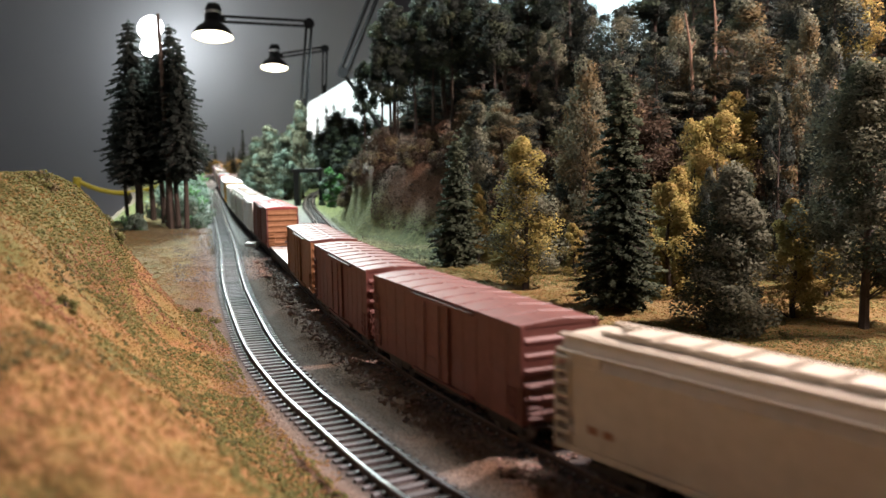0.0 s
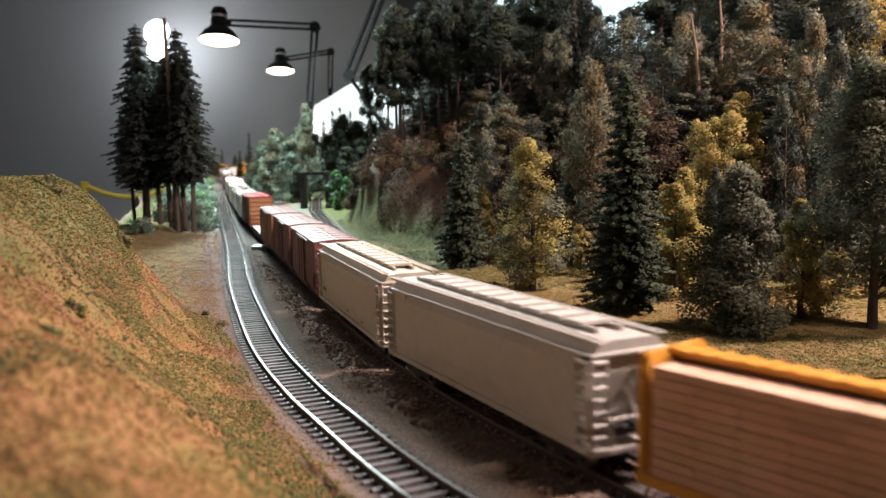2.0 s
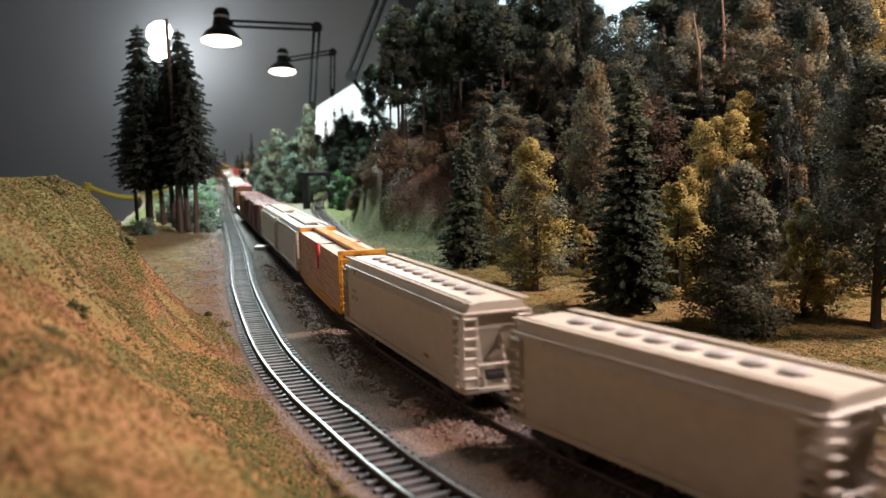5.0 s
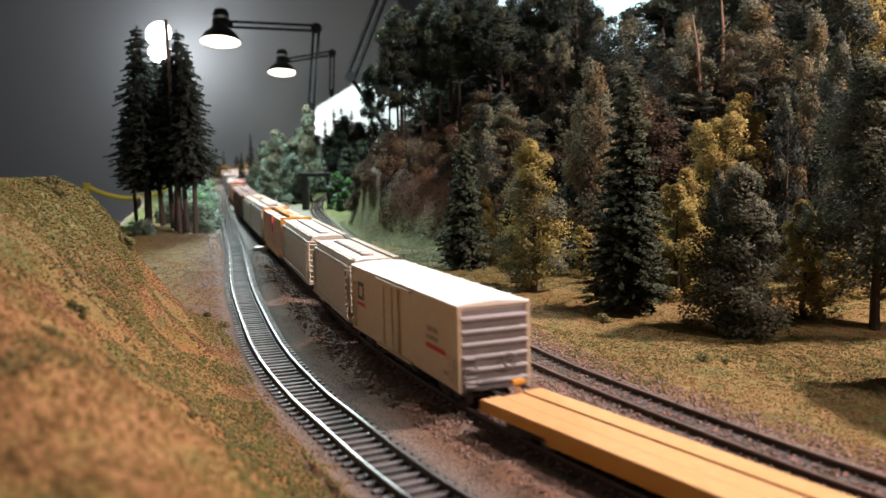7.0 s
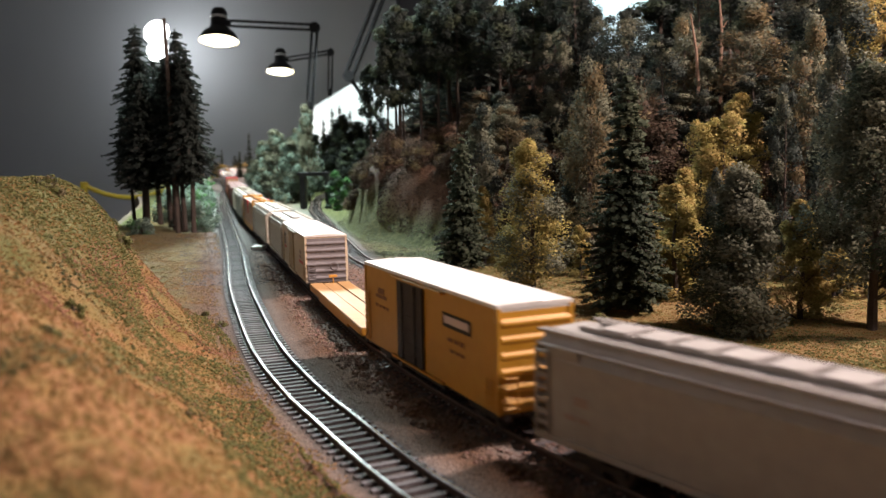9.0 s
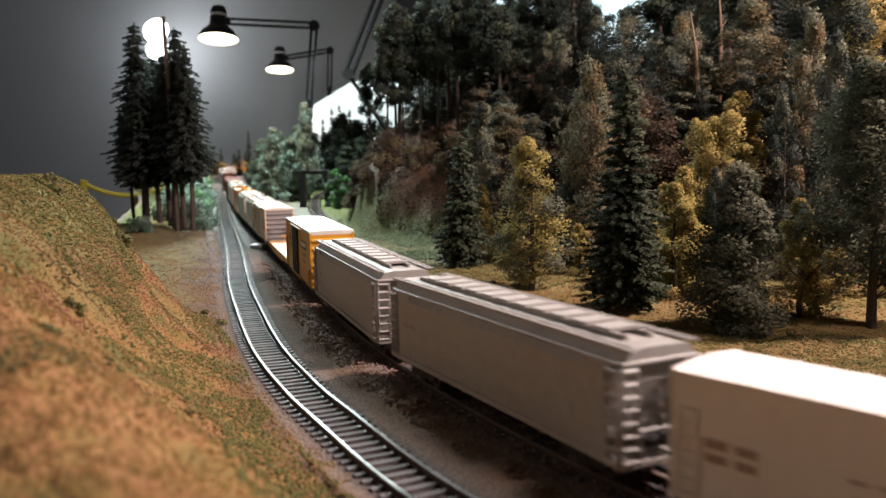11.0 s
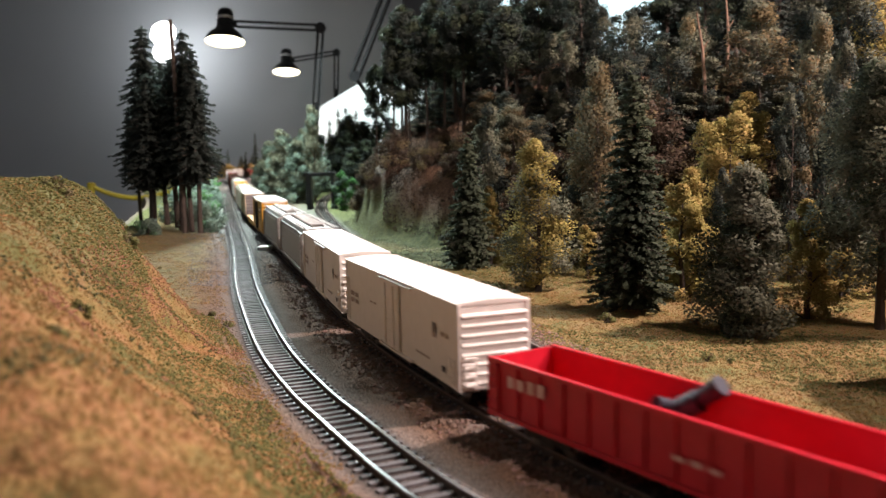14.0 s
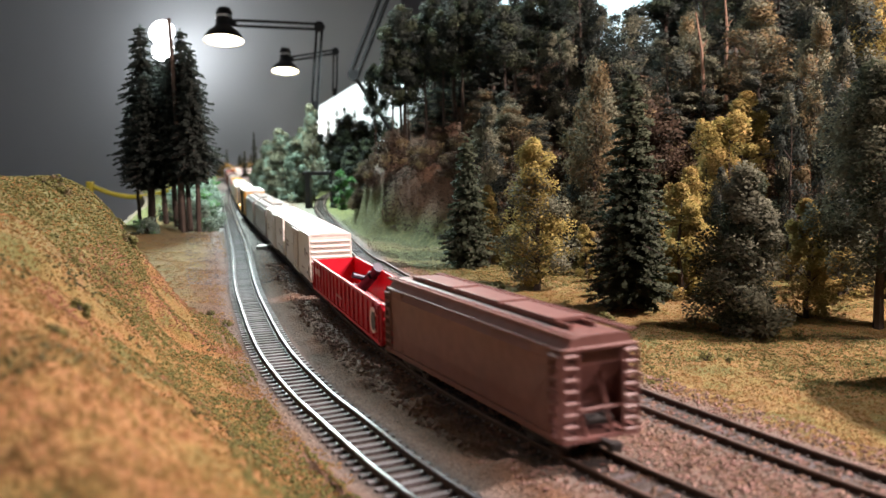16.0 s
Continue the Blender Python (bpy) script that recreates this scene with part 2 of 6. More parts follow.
def ground_material():
    m = bpy.data.materials.new("layout_scenery")
    m.use_nodes = True
    nt = m.node_tree
    n, link = nt.nodes, nt.links.new
    p = n["Principled BSDF"]
    p.inputs["Roughness"].default_value = 0.92
    p.inputs["Specular IOR Level"].default_value = 0.15
    co = n.new("ShaderNodeTexCoord")
    zone = n.new("ShaderNodeVertexColor")
    zone.layer_name = "zone"
    sep = n.new("ShaderNodeSeparateColor")
    link(zone.outputs[0], sep.inputs[0])

    def tex(scale, detail=3):
        t = n.new("ShaderNodeTexNoise")
        t.inputs["Scale"].default_value, t.inputs["Detail"].default_value = scale, detail
        link(co.outputs["Object"], t.inputs["Vector"])
        return t.outputs["Fac"]

    def ramp(fac, stops):
        r = n.new("ShaderNodeValToRGB")
        while len(r.color_ramp.elements) < len(stops):
            r.color_ramp.elements.new(0.5)
        for e, (pos, c) in zip(r.color_ramp.elements, stops):
            e.position, e.color = pos, rgb(c)
        link(fac, r.inputs[0])
        return r.outputs[0]

    def mix(fac, a, b):
        x = n.new("ShaderNodeMix")
        x.data_type = "RGBA"
        link(fac, x.inputs["Factor"]), link(a, x.inputs["A"]), link(b, x.inputs["B"])
        return x.outputs["Result"]

    grain = tex(900, 2)
    soil = ramp(grain, [(0.3, (0.065, 0.036, 0.022)), (0.55, (0.138, 0.078, 0.048)), (0.75, (0.206, 0.125, 0.079))])
    stone = ramp(tex(700, 2), [(0.3, (0.10, 0.095, 0.09)), (0.55, (0.22, 0.21, 0.20)), (0.75, (0.36, 0.35, 0.33))])
    blotch = tex(34, 4)
    turf = ramp(blotch, [(0.32, (0.077, 0.087, 0.025)), (0.43, (0.206, 0.132, 0.043)), (0.53, (0.258, 0.113, 0.053)), (0.60, (0.228, 0.137, 0.046)), (0.70, (0.124, 0.113, 0.032))])
    speck = ramp(tex(520, 3), [(0.34, (0.057, 0.044, 0.017)), (0.5, (0.175, 0.113, 0.041)), (0.66, (0.309, 0.207, 0.077))])
    fac = n.new("ShaderNodeValue")
    fac.outputs[0].default_value = 0.35
    turf = mix(fac.outputs[0], turf, speck)
    green = ramp(tex(160, 4), [(0.3, (0.043, 0.054, 0.019)), (0.55, (0.105, 0.116, 0.045)), (0.75, (0.180, 0.184, 0.080))])
    c = mix(sep.outputs[0], soil, stone)
    c = mix(sep.outputs[1], c, turf)
    c = mix(sep.outputs[2], c, green)
    dark = ramp(tex(800, 2), [(0.35, (0.03, 0.026, 0.024)), (0.6, (0.085, 0.072, 0.064)), (0.8, (0.17, 0.15, 0.135))])
    c = mix(zone.outputs[1], c, dark)
    link(c, p.inputs["Base Color"])
    bp = n.new("ShaderNodeBump")
    bp.inputs["Strength"].default_value, bp.inputs["Distance"].default_value = 0.8, 0.0018
    link(grain, bp.inputs["Height"]), link(bp.outputs[0], p.inputs["Normal"])
    return m


M["ground"] = ground_material()


# ---- mesh helpers ----
def mesh_of(name, bm, material, smooth=False):
    me = bpy.data.meshes.new(name)
    bm.to_mesh(me)
    bm.free()
    for mm in material if isinstance(material, (list, tuple)) else [material]:
        me.materials.append(mm)
    if smooth:
        me.polygons.foreach_set("use_smooth", [True] * len(me.polygons))
    return me


def part(name, bm, material, parent=None, label="", smooth=False):
    ob = new(name, mesh_of(name, bm, material, smooth))
    if parent:
        ob.parent = parent
    if label:
        ob["label"] = label
    return ob


def raw(name, verts, faces, material, parent=None, smooth=False):
    me = bpy.data.meshes.new(name)
    me.from_pydata(verts, [], faces)
    me.materials.append(material)
    if smooth:
        me.polygons.foreach_set("use_smooth", [True] * len(me.polygons))
    ob = new(name, me)
    if parent:
        ob.parent = parent
    return ob


def box(bm, x0, x1, y0, y1, z0, z1, bevel=0.0):
    m = Matrix.LocRotScale(((x0 + x1) / 2, (y0 + y1) / 2, (z0 + z1) / 2), None, (abs(x1 - x0), abs(y1 - y0), abs(z1 - z0)))
    r = bmesh.ops.create_cube(bm, size=1, matrix=m)
    if bevel:
        es = list({e for v in r["verts"] for e in v.link_edges})
        bmesh.ops.bevel(bm, geom=es, offset=bevel, segments=2, affect="EDGES", profile=0.6)
    return bm


def boxes(*dims, bevel=0.0):
    bm = bmesh.new()
    for d in dims:
        box(bm, *d, bevel=bevel)
    return bm


def rod(bm, a, b, r0, r1=None, seg=8):
    a, b = Vector(a), Vector(b)
    d = b - a
    m = Matrix.Translation((a + b) / 2) @ d.to_track_quat("Z", "Y").to_matrix().to_4x4()
    bmesh.ops.create_cone(bm, cap_ends=True, segments=seg, radius1=r0, radius2=r0 if r1 is None else r1, depth=d.length, matrix=m)
    return bm


def rods(*items):
    bm = bmesh.new()
    for it in items:
        rod(bm, *it)
    return bm


def lathe(bm, profile, m=None, seg=24):
    rings = []
    m = m or Matrix()
    for r, z in profile:
        rings.append([bm.verts.new(m @ Vector((r * math.cos(2 * math.pi * i / seg), r * math.sin(2 * math.pi * i / seg), z))) for i in range(seg)])
    for a, b in zip(rings[:-1], rings[1:]):
        for i in range(seg):
            bm.faces.new((a[i], a[(i + 1) % seg], b[(i + 1) % seg], b[i]))
    return bm


def extrude(bm, outline, x0, x1):
    """A (y, z) outline drawn along x."""
    a = [bm.verts.new((x0, y, z)) for y, z in outline]
    b = [bm.verts.new((x1, y, z)) for y, z in outline]
    k = len(outline)
    for i in range(k):
        bm.faces.new((a[i], a[(i + 1) % k], b[(i + 1) % k], b[i]))
    bm.faces.new(a[::-1]), bm.faces.new(b)
    bmesh.ops.recalc_face_normals(bm, faces=bm.faces)
    return bm


def empty(name, m=None):
    ob = new(name)
    ob.empty_display_size = 0.02
    if m is not None:
        ob.matrix_world = m
    return ob


def step(a, b, x):
    t = np.clip((np.asarray(x, float) - a) / (b - a), 0, 1)
    return t * t * (3 - 2 * t)


# ---- the lines of the tracks ----
KS = np.array([-3.9, -0.45, -0.30, -0.1, 0.2, 0.5, 0.8, 1.1, 1.5, 2.2, 4.45, 4.8, 9.6])
KV = np.array([0.0, 0.0, 1.177, 1.158, 0.530, -0.039, -0.008, 0.0246, 0.047, -0.001, 0.0, 0.83, 0.83])
S = np.arange(-3.8, 9.4, 0.01)
TURN = np.cumsum(np.interp(S, KS, KV)) * 0.01
ZERO = int(np.argmin(abs(S)))
TURN += -0.4982 - TURN[ZERO]
MX, MY = np.cumsum(np.sin(TURN)) * 0.01, np.cumsum(np.cos(TURN)) * 0.01
MX, MY = MX - MX[ZERO] + 0.0515, MY - MY[ZERO] + 0.3465


def spline(points, gap=0.004):
    p = np.array([2 * np.array(points[0]) - points[1], *points, 2 * np.array(points[-1]) - points[-2]], float)
    out = []
    for i in range(1, len(p) - 2):
        n = max(2, int(np.linalg.norm(p[i + 1] - p[i]) / gap))
        for t in np.arange(n) / n:
            out.append(0.5 * (2 * p[i] + (p[i + 1] - p[i - 1]) * t + (2 * p[i - 1] - 5 * p[i] + 4 * p[i + 1] - p[i + 2]) * t ** 2
                              + (3 * p[i] - p[i - 1] - 3 * p[i + 1] + p[i + 2]) * t ** 3))
    out.append(p[-2])
    q = np.array(out)
    d = np.concatenate([[0], np.cumsum(np.linalg.norm(np.diff(q, axis=0), axis=1))])
    u = np.arange(0, d[-1], gap)
    return np.stack([np.interp(u, d, q[:, 0]), np.interp(u, d, q[:, 1])], 1)


MAIN = np.stack([MX, MY], 1)
SIDING = spline([(1.0, -0.42), (0.6, -0.18), (0.36, -0.035), (0.20, 0.09), (0.10, 0.172), (0.045, 0.232), (0.006, 0.285), (-0.020, 0.33), (-0.051, 0.395), (-0.076, 0.45),
                 (-0.112, 0.545), (-0.153, 0.68), (-0.200, 0.849), (-0.281, 1.172), (-0.424, 1.712), (-0.585, 2.33), (-0.724, 2.90), (-0.845, 3.46)])
BRANCH = spline([(1.1, -0.30), (0.65, -0.08), (0.48, 0.015), (0.37, 0.085), (0.285, 0.150), (0.215, 0.222), (0.157, 0.300), (0.100, 0.410), (0.055, 0.512), (0.015, 0.64),
                 (-0.030, 0.80), (-0.074, 0.957), (-0.115, 1.11), (-0.232, 1.70), (-0.300, 2.08), (-0.360, 2.65), (-0.345, 3.3), (-0.20, 4.0)])
SIDING_Z = 0.0005


def away(line, x, y):
    """The distance from points to a line, coarse but fast."""
    q = line[:: max(1, len(line) // 400)]
    x, y = np.asarray(x, float), np.asarray(y, float)
    best = np.full(x.shape, 9.0)
    for px, py in q:
        best = np.minimum(best, (x - px) ** 2 + (y - py) ** 2)
    return np.sqrt(best)


FOOT_Y = np.array([-2.0, -0.2, 0.0, 0.1, 0.2, 0.312, 0.438, 0.58, 0.67, 0.80, 1.0, 7.0])
FOOT_X = np.array([0.75, 0.42, 0.22, 0.12, 0.035, -0.043, -0.100, -0.148, -0.186, -0.275, -0.5, -3.0])
HILL_X = np.array([-1.4, -0.24, -0.21, -0.195, -0.165, -0.12, -0.05, 0.05, 0.18, 0.32, 0.6, 1.2, 3.5])
HILL_Y = np.array([12.0, 4.5, 2.6, 1.8, 1.50, 1.30, 1.18, 1.02, 0.90, 0.80, 0.74, 0.70, 0.60])


def lumps(x, y, f, seed):
    r = np.random.RandomState(seed)
    out = np.zeros_like(x)
    for i in range(5):
        a, b, c = r.uniform(-1, 1), r.uniform(-1, 1), r.uniform(0, 6.3)
        k = f * (1 + 0.6 * i)
        n = math.hypot(a, b)
        out += np.sin(x * k * a / n + y * k * b / n + c) / (1 + 0.5 * i)
    return out / 2.5


def height(x, y):
    """The layout's surface, z = 0 at the main track's rail head."""
    x, y = np.asarray(x, float), np.asarray(y, float)
    z = np.full(x.shape, -0.0042)
    # the cutting's bank beside the siding
    u = np.interp(y, FOOT_Y, FOOT_X) - x
    crest = 0.106 * step(-0.38, 0.56, y) * (1 - step(0.60, 0.98, y)) + 0.008
    bank = crest * step(0.0, 1.0, (u + 0.006 * lumps(x, y, 60, 1)) / (0.15 - 0.035 * step(0.38, 0.58, y))) * (y < 1.2)
    z = z + bank * (1 + 0.04 * lumps(x, y, 35, 2))
    # the wooded hill
    v = y - np.interp(x, HILL_X, HILL_Y) + 0.02 * lumps(x, y, 25, 3)
    near_edge = step(0.0, 0.16, v)
    hill = 0.105 * near_edge + 0.20 * step(0.10, 0.9, v)
    slope = np.where(y > 1.25, step(-0.215, -0.095, x), 1.0)
    hill = hill * (slope + (1 - slope) * (1 - step(1.25, 1.40, y)))
    z = z + hill - 0.20 * step(0.10, 0.9, v) * step(1.62, 1.95, y) * (1 - step(-0.04, 0.12, x))
    # gentle swells of the meadow and small bumps
    d = np.minimum(np.minimum(away(MAIN, x, y), away(SIDING, x, y)), away(BRANCH, x, y))
    free = step(0.022, 0.05, d)
    z = z + free * (0.0022 * lumps(x, y, 70, 4) + 0.0012 * lumps(x, y, 210, 5))
    # low spoil ridges between the tracks
    ds, dm = away(SIDING, x, y), away(MAIN, x, y)
    between = step(0.02, 0.032, ds) * step(0.02, 0.032, dm) * (ds + dm < 0.125)
    z = z + between * (0.0052 * np.maximum(0, lumps(x, y, 95, 6)) + 0.001)
    z = z + (SIDING_Z) * (1 - step(0.018, 0.04, ds)) * (y < 2.6)
    # ballast filled up to the ties on the main and branch tracks
    fill = 1 - step(0.030, 0.046, np.minimum(dm, away(BRANCH, x, y)))
    z = z + 0.0011 * fill * step(0.030, 0.040, ds) * (1 - step(0.8, 1.0, y))
    return z


def ground_z(x, y):
    return float(height(np.array([x]), np.array([y]))[0])

# ---- the layout's surface ----
def build_ground():
    ys = np.concatenate([np.arange(-1.9, 0.1, 0.05), np.arange(0.1, 0.95, 0.0045), np.arange(0.95, 1.9, 0.010), np.arange(1.9, 6.01, 0.05)])
    left = np.concatenate([np.linspace(1, 0.62, 14, endpoint=False), np.linspace(0.62, 0, 90, endpoint=False)])
    right = np.concatenate([np.linspace(0, 0.13, 75, endpoint=False), np.linspace(0.13, 0.3, 30, endpoint=False), np.linspace(0.3, 1, 30)])
    base = np.interp(np.clip(ys, 0.12, 6.2), MY[(S > -0.32) & (S < 4.4)], MX[(S > -0.32) & (S < 4.4)])
    wide = 0.25 + 0.50 * (1 - step(0.80, 1.30, ys)) + 0.15 * step(2.2, 4.0, ys) + 0.9 * (1 - step(-0.9, 0.0, ys))
    X = np.concatenate([base[:, None] - wide[:, None] * left[None], base[:, None] + 3.4 * right[None]], 1)
    Y = np.repeat(ys[:, None], X.shape[1], 1)
    Z = height(X, Y)
    r, c = X.shape
    idx = np.arange(r * c).reshape(r, c)
    faces = np.stack([idx[:-1, :-1], idx[:-1, 1:], idx[1:, 1:], idx[1:, :-1]], -1).reshape(-1, 4)
    rim = [*idx[0], *idx[1:, -1], *idx[-1, -2::-1], *idx[-2:0:-1, 0]]
    verts = np.stack([X, Y, Z], -1).reshape(-1, 3)
    me = bpy.data.meshes.new("ground")
    me.from_pydata(verts.tolist(), [], faces.tolist())
    me.materials.append(M["ground"])
    me.polygons.foreach_set("use_smooth", [True] * len(me.polygons))
    x, y = verts[:, 0], verts[:, 1]
    dm, ds, db = away(MAIN, x, y), away(SIDING, x, y), away(BRANCH, x, y)
    bed = 1 - step(0.020, 0.036, np.minimum(np.minimum(dm, ds + 0.004), db + 0.004))
    # beyond y = 0.85 paler stone stands in for lamp glare on the track beds
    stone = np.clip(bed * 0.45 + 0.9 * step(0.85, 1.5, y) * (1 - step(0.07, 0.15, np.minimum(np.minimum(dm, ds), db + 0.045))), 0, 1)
    u = np.interp(y, FOOT_Y, FOOT_X) - x
    grass = step(-0.012, 0.02, u + 0.006 * lumps(x, y, 80, 8)) * (1 - step(0.95, 1.25, y))
    meadow = step(0.022, 0.034, db + 0.004 * lumps(x, y, 90, 9)) * (x > np.interp(y, BRANCH[::-1, 1] * 0 + np.sort(BRANCH[:, 1]), BRANCH[np.argsort(BRANCH[:, 1]), 0]))
    grass = np.clip(np.maximum(grass, meadow * (1 - step(0.75, 1.25, y))), 0, 1)
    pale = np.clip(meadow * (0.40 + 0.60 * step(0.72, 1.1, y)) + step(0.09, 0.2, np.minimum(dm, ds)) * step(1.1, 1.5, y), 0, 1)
    wood = step(0.05, 0.09, verts[:, 2]) * step(-0.2, -0.13, x) * (y > 0.7)
    o = np.argsort(SIDING[:, 1])
    verge = (x < np.interp(y, SIDING[o, 1], SIDING[o, 0])) * step(0.026, 0.06, ds + 0.006 * lumps(x, y, 70, 12)) * (1 - step(2.2, 2.8, y))
    grass = np.maximum(grass, 0.7 * verge)
    pale = np.maximum(pale, 0.5 * verge * step(0.5, 1.0, y))
    nose = step(-0.10, -0.05, x) * step(0.015, 0.05, verts[:, 2]) * (y > 0.9)
    pale = pale * (1 - nose)
    grass, pale = grass * (1 - wood) * (1 - nose), pale * (1 - wood)
    crest = step(0.035, 0.085, verts[:, 2]) * (u > 0) * step(0.28, 0.5, y) * (y < 1) * 0.85
    # the dark bed tone fades with y, so far beds look brightly lit
    zone = np.stack([stone, grass, np.maximum(pale, crest), np.clip((1 - step(0.0145, 0.019, np.minimum(ds, np.minimum(dm, db)))) * (1 - 0.80 * step(1.1, 1.7, y)), 0, 1)], 1)
    at = me.color_attributes.new("zone", "FLOAT_COLOR", "POINT")
    at.data.foreach_set("color", zone.ravel())
    ob = tagged(new("ground", me), "model railway scenery of ochre turf, brown soil and grey ballast", "ground", kind="structure")
    # fascia boards round the rim
    rv = verts[rim]
    k = len(rim)
    low = rv.copy()
    low[:, 2] = -0.16
    raw_f = [(i, (i + 1) % k, k + (i + 1) % k, k + i) for i in range(k)]
    f = raw("fascia", np.concatenate([rv - [0, 0, 0.001], low]).tolist(), raw_f, M["fascia"])
    f.modifiers.new("thick", "SOLIDIFY").thickness = 0.012
    tagged(f, "brown wooden fascia board closing the layout's edge", "fascia", kind="structure")
    return ob


build_ground()


def build_room():
    x0, x1, y0, y1, z0, z1 = -3.4, 4.4, -2.6, 6.3, -1.05, 1.55
    tagged(part("floor", boxes((x0, x1, y0, y1, z0 - 0.05, z0)), M["floor"]), "dark grey carpeted room floor", "floor", kind="structure")
    tagged(part("ceiling", boxes((x0, x1, y0, y1, z1, z1 + 0.05)), M["ceiling"]), "plain off-white ceiling", "ceiling", kind="structure")
    tagged(part("wall_north", boxes((x0, -0.28, y1, y1 + 0.1, z0, z1)), M["wall"]), "plain grey painted wall lit by a lamp", "wall", kind="structure")
    tagged(part("wall_recess", boxes((-0.28, x1, y1 + 0.5, y1 + 0.6, z0, z1), (-0.38, -0.28, y1 + 0.1, y1 + 0.6, z0, z1)), M["wall_shaded"]), "grey wall set back behind the corner, coloured darker for shade", "wall", kind="structure")
    tagged(part("wall_west", boxes((x0 - 0.1, x0, y0, y1 + 0.1, z0, z1)), M["wall"]), "plain grey painted side wall", "wall", kind="structure")
    tagged(part("wall_east", boxes((x1, x1 + 0.1, y0, y1 + 0.6, z0, z1)), M["wall"]), "plain grey painted side wall", "wall", kind="structure")
    tagged(part("wall_south", boxes((x0, x1, y0 - 0.1, y0, z0, z1)), M["wall"]), "plain grey painted wall", "wall", kind="structure")


build_room()


def build_track(name, line, z, near, label, head="rail"):
    """Two rails with head and web, and ties; the ties within `near` (y from, to) are single pieces."""
    thing = tagged(empty(name), label, "railway track", kind="structure")
    d = np.gradient(line, axis=0)
    d /= np.linalg.norm(d, axis=1)[:, None]
    nrm = np.stack([d[:, 1], -d[:, 0]], 1)
    keep = slice(0, None, 2 if len(line) > 900 and name != "main_track" else 1)
    for side in (-1, 1):
        c, nn = line[keep] + nrm[keep] * side * 0.0093, nrm[keep]
        for nm, prof, mt in (("rail", [(-0.0008, -0.0008), (-0.0008, -0.0002), (-0.0006, 0), (0.0006, 0), (0.0008, -0.0002), (0.0008, -0.0008)], head),
                             ("rail_web", [(-0.0011, -0.0031), (-0.0004, -0.0026), (-0.0004, -0.0008), (0.0004, -0.0008), (0.0004, -0.0026), (0.0011, -0.0031)], "rail_web")):
            k = len(prof)
            v = np.concatenate([np.concatenate([c + nn * a, np.full((len(c), 1), z + b)], 1)[:, None] for a, b in prof], 1).reshape(-1, 3)
            f = [(i * k + j, i * k + (j + 1) % k, (i + 1) * k + (j + 1) % k, (i + 1) * k + j) for i in range(len(c) - 1) for j in range(k)]
            raw(nm, v.tolist(), f, M[mt], thing)
    ln = np.concatenate([[0], np.cumsum(np.linalg.norm(np.diff(line, axis=0), axis=1))])
    rnd = random.Random(len(line))
    bm = boxes((-0.0016, 0.0016, -0.0152, 0.0152, -0.0046, -0.0030))
    dots = [(sx * 0.0009 - 0.0004, sx * 0.0009 + 0.0004, c - 0.0004, c + 0.0004, -0.0031, -0.0023) for c in (-0.0112, -0.0074, 0.0074, 0.0112) for sx in (-1, 1)]
    body = len(bm.faces)
    for q in dots[::2]:
        box(bm, *q)
    bm.faces.ensure_lookup_table()
    for f in bm.faces[body:]:
        f.material_index = 1
    tie = mesh_of("tie", bm, [M["tie"], M["spike"]])
    far_v, far_f = [], []
    cv = [(-0.0015, -0.0152), (0.0015, -0.0152), (0.0015, 0.0152), (-0.0015, 0.0152)]
    count = 0
    for u in np.arange(0.003, ln[-1], 0.0079):
        x, y = np.interp(u, ln, line[:, 0]), np.interp(u, ln, line[:, 1])
        a = math.atan2(np.interp(u, ln, d[:, 1]), np.interp(u, ln, d[:, 0])) + rnd.gauss(0, 0.012)
        if near[0] < y < near[1] and count < 290:
            ob = new("tie", tie)
            ob.parent = thing
            ob.matrix_local = pose(x, y, z + rnd.gauss(0, 0.00008), 0, 0, math.degrees(a))
            count += 1
        elif y > -1.2 and x < 1.6 and y < 4.0:
            ca, sa = math.cos(a), math.sin(a)
            k = len(far_v)
            for h in (z - 0.0046, z - 0.0030):
                far_v += [(x + p * ca - q * sa, y + p * sa + q * ca, h) for p, q in cv]
            far_f += [(k + 4, k + 5, k + 6, k + 7), (k, k + 1, k + 5, k + 4), (k + 1, k + 2, k + 6, k + 5), (k + 2, k + 3, k + 7, k + 6), (k + 3, k, k + 4, k + 7)]
    ob = raw("far_ties", far_v, far_f, M["tie_far"], thing)
    ob["kind"] = "stuff"
    return thing


# ---- railway cars ----
def rolled(profile_half):
    return profile_half + [(-y, z) for y, z in reversed(profile_half)]


